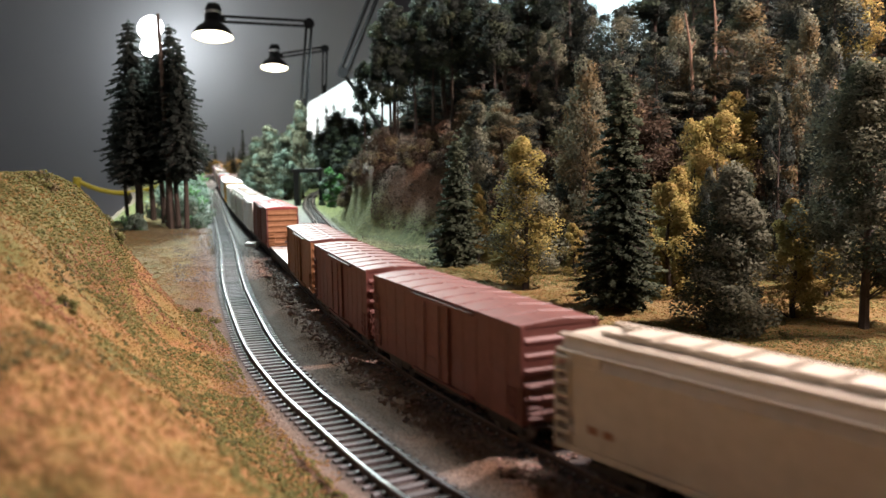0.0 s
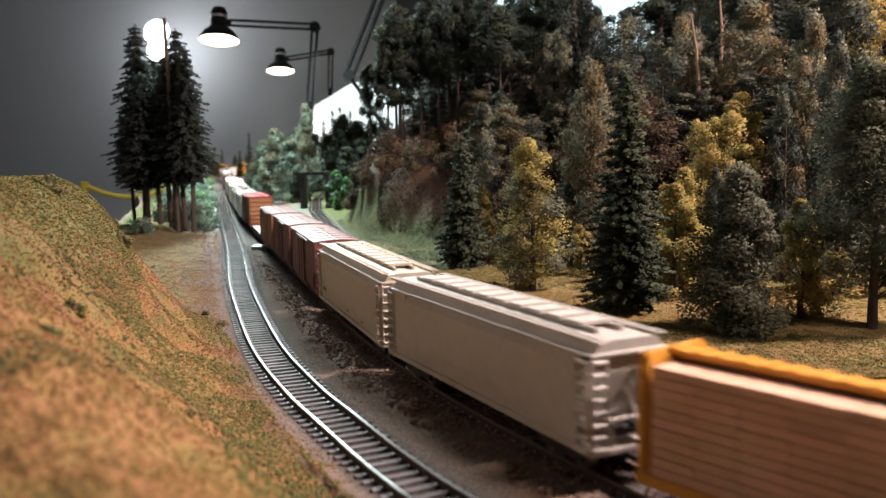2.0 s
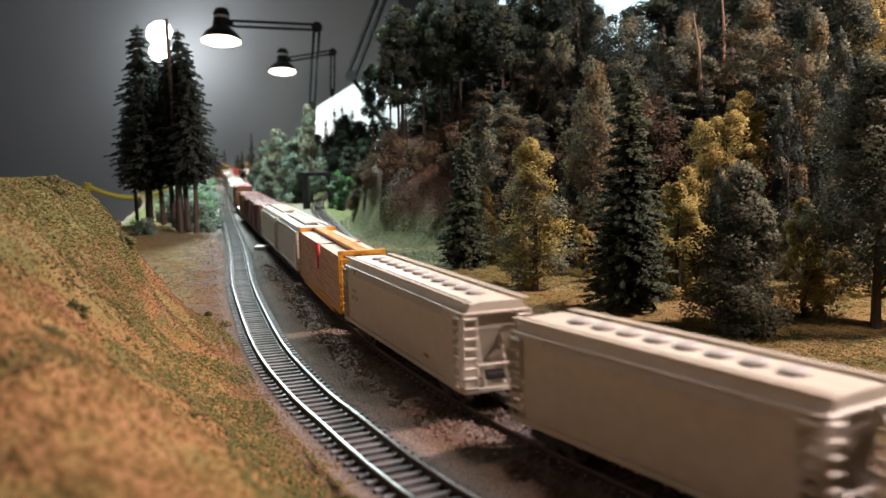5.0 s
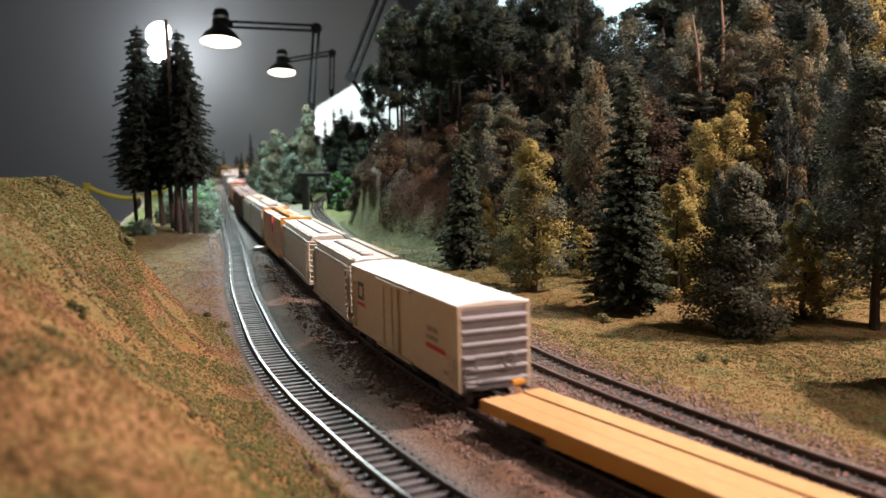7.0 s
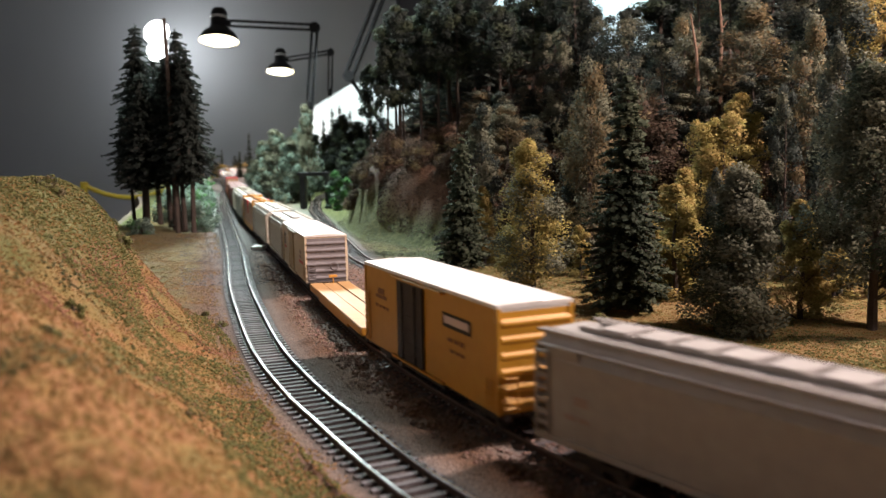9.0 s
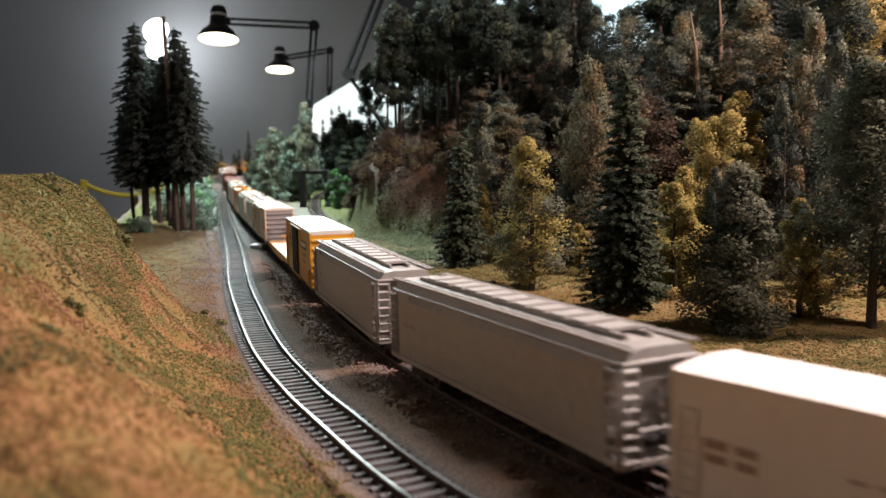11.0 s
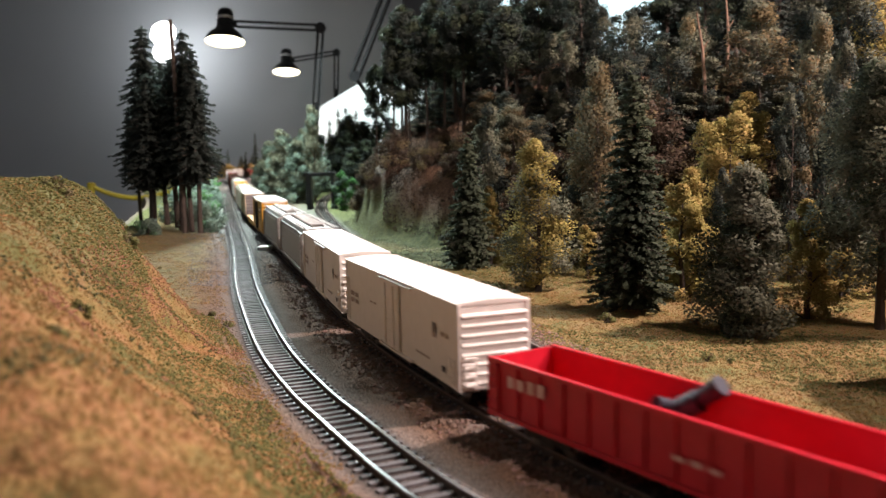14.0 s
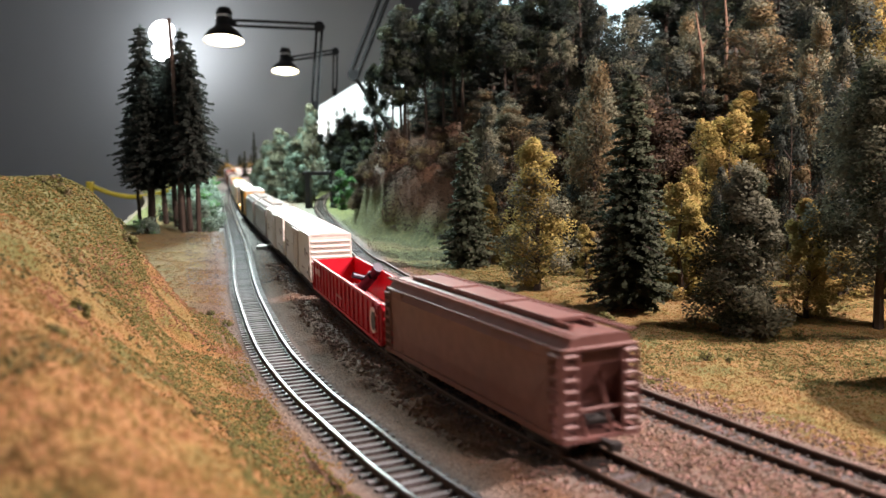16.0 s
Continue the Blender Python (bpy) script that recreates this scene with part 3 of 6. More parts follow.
def add_trucks(car, L, wheel_r=0.0050):
    for sx in (-1, 1):
        cx = sx * 0.36 * L
        fr = boxes((cx - 0.0145, cx + 0.0145, 0.0112, 0.0132, 0.0040, 0.0072), (cx - 0.0145, cx + 0.0145, -0.0132, -0.0112, 0.0040, 0.0072),
                   (cx - 0.003, cx + 0.003, -0.0132, 0.0132, 0.0035, 0.0088), (cx - 0.004, cx + 0.004, 0.0110, 0.0136, 0.0026, 0.0090), (cx - 0.004, cx + 0.004, -0.0136, -0.0110, 0.0026, 0.0090), bevel=0.0004)
        truck = part("truck", fr, M["under"], car)
        for ax in (-1, 1):
            bm = bmesh.new()
            for sy in (-1, 1):
                w = cx + ax * 0.0102
                rod(bm, (w, sy * 0.0072, wheel_r), (w, sy * 0.0080, wheel_r), wheel_r + 0.0007, None, 18)
                rod(bm, (w, sy * 0.0080, wheel_r), (w, sy * 0.0102, wheel_r), wheel_r, None, 18)
            rod(bm, (w, -0.0072, wheel_r), (w, 0.0072, wheel_r), 0.0010)
            part("wheelset", bm, M["wheel"], truck)
        e = sx * L / 2
        part("coupler", boxes((e - 0.004 * sx, e + 0.008 * sx, -0.0016, 0.0016, 0.0078, 0.0102), (e + 0.0065 * sx, e + 0.0105 * sx, -0.003, 0.002, 0.0072, 0.0106), bevel=0.0004), M["under"], car)


def ladder(car, x, y, z0, z1, n, w, axis, mat, thick=0.0005):
    """Rungs and two stiles; axis x: on a side, axis y: on an end."""
    bm = bmesh.new()
    for i in range(n):
        z = z0 + (z1 - z0) * i / (n - 1)
        if axis == "x":
            rod(bm, (x - w / 2, y, z), (x + w / 2, y, z), thick, None, 5)
        else:
            rod(bm, (x, y - w / 2, z), (x, y + w / 2, z), thick, None, 5)
    for s in (-1, 1):
        if axis == "x":
            rod(bm, (x + s * w / 2, y, z0 - 0.001), (x + s * w / 2, y, z1 + 0.001), thick * 0.8, None, 5)
        else:
            rod(bm, (x, y + s * w / 2, z0 - 0.001), (x, y + s * w / 2, z1 + 0.001), thick * 0.8, None, 5)
    part("ladder", bm, mat, car)


def corrugated_end(bm, x, sgn, w, z0, z1, n=6):
    """Horizontal rolled ribs standing proud of an end."""
    for i in range(n):
        z = z0 + (z1 - z0) * (i + 0.5) / n
        h = (z1 - z0) / n * 0.36
        seg = 5
        pts = [(0.0019 * math.sin(math.pi * k / seg), -h + 2 * h * k / seg) for k in range(seg + 1)]
        a = [bm.verts.new((x + sgn * p, -w / 2, z + q)) for p, q in pts]
        b = [bm.verts.new((x + sgn * p, w / 2, z + q)) for p, q in pts]
        for k in range(seg):
            bm.faces.new((a[k], a[k + 1], b[k + 1], b[k]))
        bm.faces.new(a), bm.faces.new(b[::-1])
    bmesh.ops.recalc_face_normals(bm, faces=bm.faces)


def boxcar(L=0.175, body="boxbrown", roof=None, door=None, end=None, top=0.0535, sill=0.0112, W=0.0362, door_w=0.034, door_x=0.0, panels=9, label="", ribs=6, side_ribs=True, name="boxcar", crown=1.0):
    car = tagged(empty(name), label, "railway car")
    h, e = W / 2, L / 2
    part("body", extrude(bmesh.new(), rolled([(h, sill), (h, top - 0.0022)]), -e, e), M[body], car)
    bm = bmesh.new()
    rise = [(h + 0.0006, top - 0.0022), (h + 0.0006, top - 0.0014 * crown), (h * 0.55, top - 0.0004 * crown), (0, top)]
    extrude(bm, [*rise, *[(-y, z) for y, z in reversed(rise[:-1])]], -e - 0.0006, e + 0.0006)
    part("roof", bm, M[roof or body], car)
    bm = bmesh.new()
    for i in range(panels + 1):
        x = -e + L * i / panels
        for s in (-1, 1):
            rod(bm, (x, s * (h + 0.0003), top - 0.0012), (x, s * 0.001, top + 0.0002), 0.00045, None, 4)
    part("roof_ribs", bm, M[roof or body], car)
    for sgn in (-1, 1):
        for i in range(ribs):
            bm = bmesh.new()
            dz = (top - 0.006 - sill) / ribs
            corrugated_end(bm, sgn * e, sgn, W * 0.93, sill + 0.001 + dz * i, sill + 0.001 + dz * (i + 1), 1)
            part("end_rib", bm, M[end or body], car)
        part("end_sheet", boxes((sgn * e - 0.0005, sgn * e + 0.0003, -W * 0.48, W * 0.48, sill + 0.0005, top - 0.0035)), M[end or body], car)
        for sy in (-1, 1):
            part("corner_post", boxes((sgn * e - 0.001, sgn * e + 0.0008, sy * (h - 0.0004) - 0.0009, sy * (h - 0.0004) + 0.0009, sill, top - 0.002)), M[body], car)
        for sy in (-1, 1):
            ladder(car, sgn * (e - 0.006), sy * (h + 0.0010), sill + 0.003, sill + 0.030 if sy * sgn > 0 else sill + 0.014, 7 if sy * sgn > 0 else 4, 0.0062, "x", M[body])
        ladder(car, sgn * (e + 0.0026), -sgn * h * 0.72, sill + 0.003, sill + 0.016, 4, 0.0062, "y", M[end or body])
        part("brake_wheel", lathe(bmesh.new(), [(0.0036, -0.0003), (0.0040, 0), (0.0036, 0.0003), (0.0030, 0)], Matrix.Translation((sgn * (e + 0.0036), sgn * h * 0.35, sill + 0.014)) @ Euler((0, radians(90), 0)).to_matrix().to_4x4(), 12), M[end or body], car)
    for sy in (-1, 1):
        y = sy * (h + 0.0009)
        d = part("door", boxes((door_x - door_w / 2, door_x + door_w / 2, y - 0.0006, y + 0.0006, sill + 0.0015, top - 0.0042)), M[door or body], car)
        for bar in [(door_x - door_w / 2 + 0.001, door_x + door_w / 2 - 0.001, y + sy * 0.0003 - 0.0005, y + sy * 0.0003 + 0.0005, z, z + 0.0007) for z in np.linspace(sill + 0.004, top - 0.008, 6)]:
            part("door_bar", boxes(bar), M[door or body], d)
        for k in (-0.25, 0.25):
            part("lock_rod", rods(((door_x + k * door_w, y + sy * 0.0012, sill + 0.002), (door_x + k * door_w, y + sy * 0.0012, top - 0.005), 0.0004, None, 5)), M[door or body], d)
        for z in (top - 0.0040, sill):
            part("door_track", boxes((door_x - door_w * 1.2, door_x + door_w * 0.75, y - 0.001, y + 0.001, z, z + 0.0011)), M[body], car)
        if side_ribs:
            for x in np.linspace(-e + 0.012, e - 0.004, 12):
                if abs(x - door_x) > door_w / 2 + 0.002:
                    part("side_seam", boxes((x - 0.0003, x + 0.0003, sy * h, sy * (h + 0.00016), sill + 0.001, top - 0.004)), M[body], car)
    part("underframe", boxes((-e + 0.004, e - 0.004, -0.004, 0.004, sill - 0.003, sill), (-0.028, 0.028, -h + 0.001, h - 0.001, sill - 0.0035, sill - 0.001), (-e, e, -h + 0.001, -h + 0.0035, sill - 0.0016, sill), (-e, e, h - 0.0035, h - 0.001, sill - 0.0016, sill)), M["under"], car)
    add_trucks(car, L)
    return car


def mark(car, x0, x1, z0, z1, y, mat, label=""):
    """A flat printed bar on a side."""
    t = 0.00012 if y > 0 else -0.00012
    part("lettering", boxes((x0, x1, min(y, y + t), max(y, y + t), z0, z1)), M[mat], car, label)


def words(car, x0, x1, z, y, n, mat, h=0.0022, rnd=None):
    rnd = rnd or random.Random(int(x0 * 1e5) + n)
    x, w = x0, (x1 - x0) / n
    for i in range(n):
        mark(car, x + w * 0.08, x + w * rnd.uniform(0.65, 0.9), z, z + h * rnd.uniform(0.8, 1.0), y, mat)
        x += w


def hopper(L=0.19, body="hopper", top=0.0535, sill=0.0120, W=0.0362, trough=True, hatches=10, label="", ribs=0, cylinder=0.0, fill=0.34):
    """Covered hopper: bowed or flat sides, sloped ends, roof trough with hatch covers, end frames."""
    car = tagged(empty("covered_hopper"), label, "railway car")
    h, e = W / 2, L / 2
    mat = M[body]
    bulge = [(h - 0.0008, sill), (h + cylinder * 0.5, sill + 0.010), (h + cylinder, sill + 0.020), (h + cylinder * 0.3, top - 0.010), (h - 0.0022, top - 0.0055), (h * 0.72, top - 0.0012), (h * 0.45, top - 0.0004)]
    bm = bmesh.new()
    ends = [(-e + 0.007, 0.027), (-e + 0.022, 0.0), (e - 0.022, 0.0), (e - 0.007, 0.027)]
    rings = []
    for x, lift in ends:
        prof = rolled([(y, max(z, sill + lift)) for y, z in bulge])
        rings.append([bm.verts.new((x, y, z + (0.0 if i else 0.0))) for i, (y, z) in enumerate(prof)])
    k = len(rings[0])
    for a, b in zip(rings[:-1], rings[1:]):
        for i in range(k):
            bm.faces.new((a[i], a[(i + 1) % k], b[(i + 1) % k], b[i]))
    bm.faces.new(rings[0][::-1]), bm.faces.new(rings[-1])
    bmesh.ops.recalc_face_normals(bm, faces=bm.faces)
    part("body", bm, mat, car)
    # side plates that run to the ends
    for sy in (-1, 1):
        for sgn in (-1, 1):
            bm = bmesh.new()
            rim = [(sgn * (e - 0.023), sill), (sgn * (e - 0.009), sill), (sgn * (e - 0.009), sill + 0.012), (sgn * (e - 0.005), top - 0.012), (sgn * (e - 0.005), top - 0.0058), (sgn * (e - 0.023), top - 0.0058)]
            lo = [bm.verts.new((x, sy * (h - 0.0014), z)) for x, z in rim]
            hi = [bm.verts.new((x, sy * (h - 0.0002), z)) for x, z in rim]
            bm.faces.new(lo), bm.faces.new(hi[::-1])
            for k in range(6):
                bm.faces.new((lo[k], lo[(k + 1) % 6], hi[(k + 1) % 6], hi[k]))
            bmesh.ops.recalc_face_normals(bm, faces=bm.faces)
            part("end_plate", bm, mat, car)
        part("side_sill", boxes((-e, e, sy * (h - 0.002), sy * (h + 0.0006), sill - 0.0010, sill + 0.0016), bevel=0.0003), mat, car)
        part("roof_rail", boxes((-e, e, sy * (h - 0.0030), sy * (h - 0.0006), top - 0.0062, top - 0.0054), bevel=0.0002), mat, car)
        if ribs:
            bm = bmesh.new()
            for x in np.linspace(-e + 0.004, e - 0.004, ribs):
                box(bm, x - 0.0004, x + 0.0004, sy * (h - 0.0006), sy * (h + 0.0002), sill + 0.001, top - 0.0062)
            part("side_ribs", bm, mat, car)
    # running boards and roof hatches
    for sy in (-1, 1):
        bm = bmesh.new()
        for i in range(46):
            x = -e + 0.001 + (L - 0.002) * i / 45
            box(bm, x - 0.0007, x + 0.0007, sy * 0.0128, sy * 0.0168, top - 0.0002, top + 0.0003)
        box(bm, -e, e, sy * 0.0126, sy * 0.0130, top - 0.0006, top + 0.0004), box(bm, -e, e, sy * 0.0166, sy * 0.0170, top - 0.0006, top + 0.0004)
        part("running_board", bm, mat, car)
    if trough:
        part("trough_rim", boxes((-e + 0.012, e - 0.012, -0.0062, -0.0050, top - 0.001, top + 0.0016), (-e + 0.012, e - 0.012, 0.0050, 0.0062, top - 0.001, top + 0.0016)), mat, car)
        for i in range(hatches):
            x = -e + 0.020 + (L - 0.040) * (i + 0.5) / hatches
            w = (L - 0.040) / hatches
            part("hatch_cover", boxes((x - w * fill, x + w * fill, -0.0066, 0.0066, top + 0.0006, top + 0.0024), (x - w * 0.48, x - w * 0.40, -0.0075, 0.0075, top + 0.0012, top + 0.0030), bevel=0.0004), mat, car)
    else:
        for i in range(hatches):
            x = -e + 0.016 + (L - 0.032) * (i + 0.5) / hatches
            hatch = part("hatch_cover", lathe(bmesh.new(), [(0.0050, 0), (0.0050, 0.0012), (0.0042, 0.0018), (0.0001, 0.0021)], Matrix.Translation((x, 0, top - 0.0004)), 14), M["hopper_dark"], car)
    # end cages
    for sgn in (-1, 1):
        x = sgn * e
        bm = bmesh.new()
        for sy in (-1, 1):
            rod(bm, (x, sy * (h - 0.0012), sill), (x, sy * (h - 0.0012), top - 0.005), 0.0008, None, 6)
            rod(bm, (x - sgn * 0.001, sy * 0.006, sill), (x - sgn * 0.010, sy * 0.006, sill + 0.024), 0.0008, None, 6)
        rod(bm, (x, -h + 0.001, sill + 0.0115), (x, h - 0.001, sill + 0.0115), 0.0006, None, 6)
        rod(bm, (x, -h + 0.001, top - 0.0055), (x, h - 0.001, top - 0.0055), 0.0008, None, 6)
        part("end_frame", bm, mat, car)
        part("roof_overhang", extrude(bmesh.new(), rolled([(h - 0.0022, top - 0.0058), (h * 0.72, top - 0.0012), (h * 0.45, top - 0.0004)]), min(x, x - sgn * 0.008), max(x, x - sgn * 0.008)), mat, car)
        part("end_platform", boxes((x - sgn * 0.016, x + sgn * 0.001, -h + 0.0005, h - 0.0005, sill - 0.0012, sill + 0.0006)), mat, car)
        part("slope_sheet", boxes((x - sgn * 0.0185, x - sgn * 0.017, -0.012, 0.012, sill + 0.001, sill + 0.012)), mat, car)
        for sy in (-1, 1):
            ladder(car, x + sgn * 0.0004, sy * (h - 0.0042), sill + 0.001, top - 0.008, 8, 0.0066, "y", mat, 0.0009)
            ladder(car, x - sgn * 0.0042, sy * (h + 0.0004), sill + 0.001, top - 0.008, 8, 0.0066, "x", mat, 0.0009)
        part("brake_gear", rods((( x - sgn * 0.006, -0.008, sill + 0.005), (x - sgn * 0.006, 0.004, sill + 0.005), 0.0026, None, 10)), M["under"], car)
    # discharge bays
    for i in (-1, 0, 1):
        bm = bmesh.new()
        cx = i * L * 0.20
        r1 = bmesh.ops.create_cone(bm, cap_ends=True, segments=4, radius1=0.008, radius2=0.020, depth=0.0085, matrix=Matrix.Translation((cx, 0, sill - 0.0035)) @ Euler((0, 0, radians(45))).to_matrix().to_4x4())
        part("discharge_bay", bm, M[body] if body != "hopbrown" else mat, car)
    part("underframe", boxes((-e + 0.002, e - 0.002, -0.003, 0.003, sill - 0.003, sill)), M["under"], car)
    add_trucks(car, L)
    return car


def lumber_car(L=0.22, W=0.0345, top=0.0545, sill=0.0095):
    car = tagged(empty("lumber_car"), "orange centre-beam car stacked with wrapped lumber bundles", "railway car")
    h, e = W / 2, L / 2
    o = M["orange"]
    part("deck", boxes((-e, e, -h, h, sill, sill + 0.0042), bevel=0.0004), o, car)
    part("side_sill", boxes((-e + 0.03, e - 0.03, -h - 0.0004, -h + 0.002, sill - 0.003, sill), (-e + 0.03, e - 0.03, h - 0.002, h + 0.0004, sill - 0.003, sill)), o, car)
    bm = boxes((-e, e, -0.0042, 0.0042, top - 0.0022, top), (-e, e, -0.0009, 0.0009, sill, top), bevel=0.0003)
    for i in range(26):
        x = -e + 0.006 + (L - 0.012) * i / 25
        box(bm, x - 0.0012, x + 0.0012, -0.0046, 0.0046, top - 0.0004, top + 0.0006)
    part("centre_beam", bm, o, car)
    for sgn in (-1, 1):
        x = sgn * (e - 0.002)
        part("bulkhead", boxes((x - 0.0012, x + 0.0012, -h, -h + 0.0035, sill, top), (x - 0.0012, x + 0.0012, h - 0.0035, h, sill, top), (x - 0.0012, x + 0.0012, -h, h, top - 0.0035, top),
                               (x - 0.0008, x + 0.0008, -0.0016, 0.0016, sill, top), (x - 0.0006, x + 0.0006, -h, h, sill + 0.019, sill + 0.0205), bevel=0.0004), o, car)
        part("bulkhead_sheet", boxes((x - sgn * 0.0026, x - sgn * 0.0018, -h + 0.001, h - 0.001, sill + 0.002, top - 0.001)), o, car)
        for sy in (-1, 1):
            ladder(car, x + sgn * 0.0022, sy * (h - 0.0052), sill + 0.002, top - 0.006, 8, 0.0066, "y", o)
        part("brake_wheel", lathe(bmesh.new(), [(0.0036, -0.0003), (0.0040, 0), (0.0036, 0.0003), (0.0030, 0)], Matrix.Translation((x + sgn * 0.004, -0.006, sill + 0.010)) @ Euler((0, radians(90), 0)).to_matrix().to_4x4(), 12), o, car)
    # bundles: layers of boards on both sides of the beam, a gap with a red bundle in the near half
    z0, z1 = sill + 0.0044, top - 0.0036
    rnd = random.Random(5)
    for sy in (-1, 1):
        for a, b, cut in ((-e + 0.006, -0.020, 0), (-0.0195, -0.010, 1), (-0.0095, e - 0.006, 0)):
            n = max(1, round((b - a) / 0.0165))
            rows = 11
            for r in range(rows):
                if cut and r > rows - 4:
                    continue
                for i in range(n):
                    bm = bmesh.new()
                    x0, x1 = a + (b - a) * i / n + 0.0002, a + (b - a) * (i + 1) / n - 0.0002
                    dz = (z1 - z0) / rows
                    box(bm, x0, x1, sy * 0.0012 if sy > 0 else -h + rnd.uniform(0.0001, 0.0007), h - rnd.uniform(0.0001, 0.0007) if sy > 0 else -0.0012, z0 + dz * r + 0.00012, z0 + dz * (r + 1) - 0.00022)
                    part("lumber_pack", bm, M["lumber"], car)
    for sy in (-1, 1):
        part("red_wrap", boxes((-0.0125, -0.0030, min(sy * (h - 0.001), sy * (h + 0.0006)), max(sy * (h - 0.001), sy * (h + 0.0006)), z1 - 0.0075, z1 + 0.0004), (-0.0115, -0.0065, min(sy * (h - 0.001), sy * (h + 0.0006)), max(sy * (h - 0.001), sy * (h + 0.0006)), z1 - 0.021, z1 - 0.0075), bevel=0.0002), M["red_mark"], car, "red plastic wrapping")
    part("underframe", boxes((-e + 0.004, e - 0.004, -0.004, 0.004, sill - 0.004, sill)), M["under"], car)
    add_trucks(car, L)
    return car


def flatcar(L=0.205, W=0.034, z=0.0128, body="orange", deck="deck"):
    car = tagged(empty("flatcar"), "empty yellow-orange flatcar with a planked tan deck", "railway car")
    h, e = W / 2, L / 2
    part("frame", boxes((-e, e, -h, -h + 0.002, z - 0.0048, z - 0.0002), (-e, e, h - 0.002, h, z - 0.0048, z - 0.0002), (-e, -e + 0.002, -h, h, z - 0.0048, z - 0.0002), (e - 0.002, e, -h, h, z - 0.0048, z - 0.0002),
                         (-e * 0.55, e * 0.55, -h + 0.0002, -h + 0.002, z - 0.0075, z - 0.004), (-e * 0.55, e * 0.55, h - 0.002, h - 0.0002, z - 0.0075, z - 0.004), bevel=0.0004), M[body], car)
    for y0, y1, dz in ((-h, -0.0062, 0.0006), (-0.0056, 0.0056, 0.0001), (0.0062, h, 0.0006)):
        part("deck_plank", boxes((-e + 0.0004, e - 0.0004, y0 + 0.0002, y1 - 0.0002, z - 0.001, z + dz), bevel=0.0002), M[deck], car)
    for y in (-0.0059, 0.0059):
        part("deck_groove", boxes((-e + 0.001, e - 0.001, y - 0.0005, y + 0.0005, z - 0.001, z - 0.0002)), M["rust_spot"], car)
    bm = rods(((e - 0.002, -0.003, z), (e - 0.002, -0.003, z + 0.006), 0.0005))
    box(bm, e - 0.003, e - 0.001, -0.0065, 0.0005, z + 0.005, z + 0.0072, 0.0003)
    part("brake_stand", bm, M[body], car)
    part("underframe", boxes((-e + 0.004, e - 0.004, -0.006, 0.006, z - 0.0072, z - 0.002)), M["under"], car)
    add_trucks(car, L)
    return car


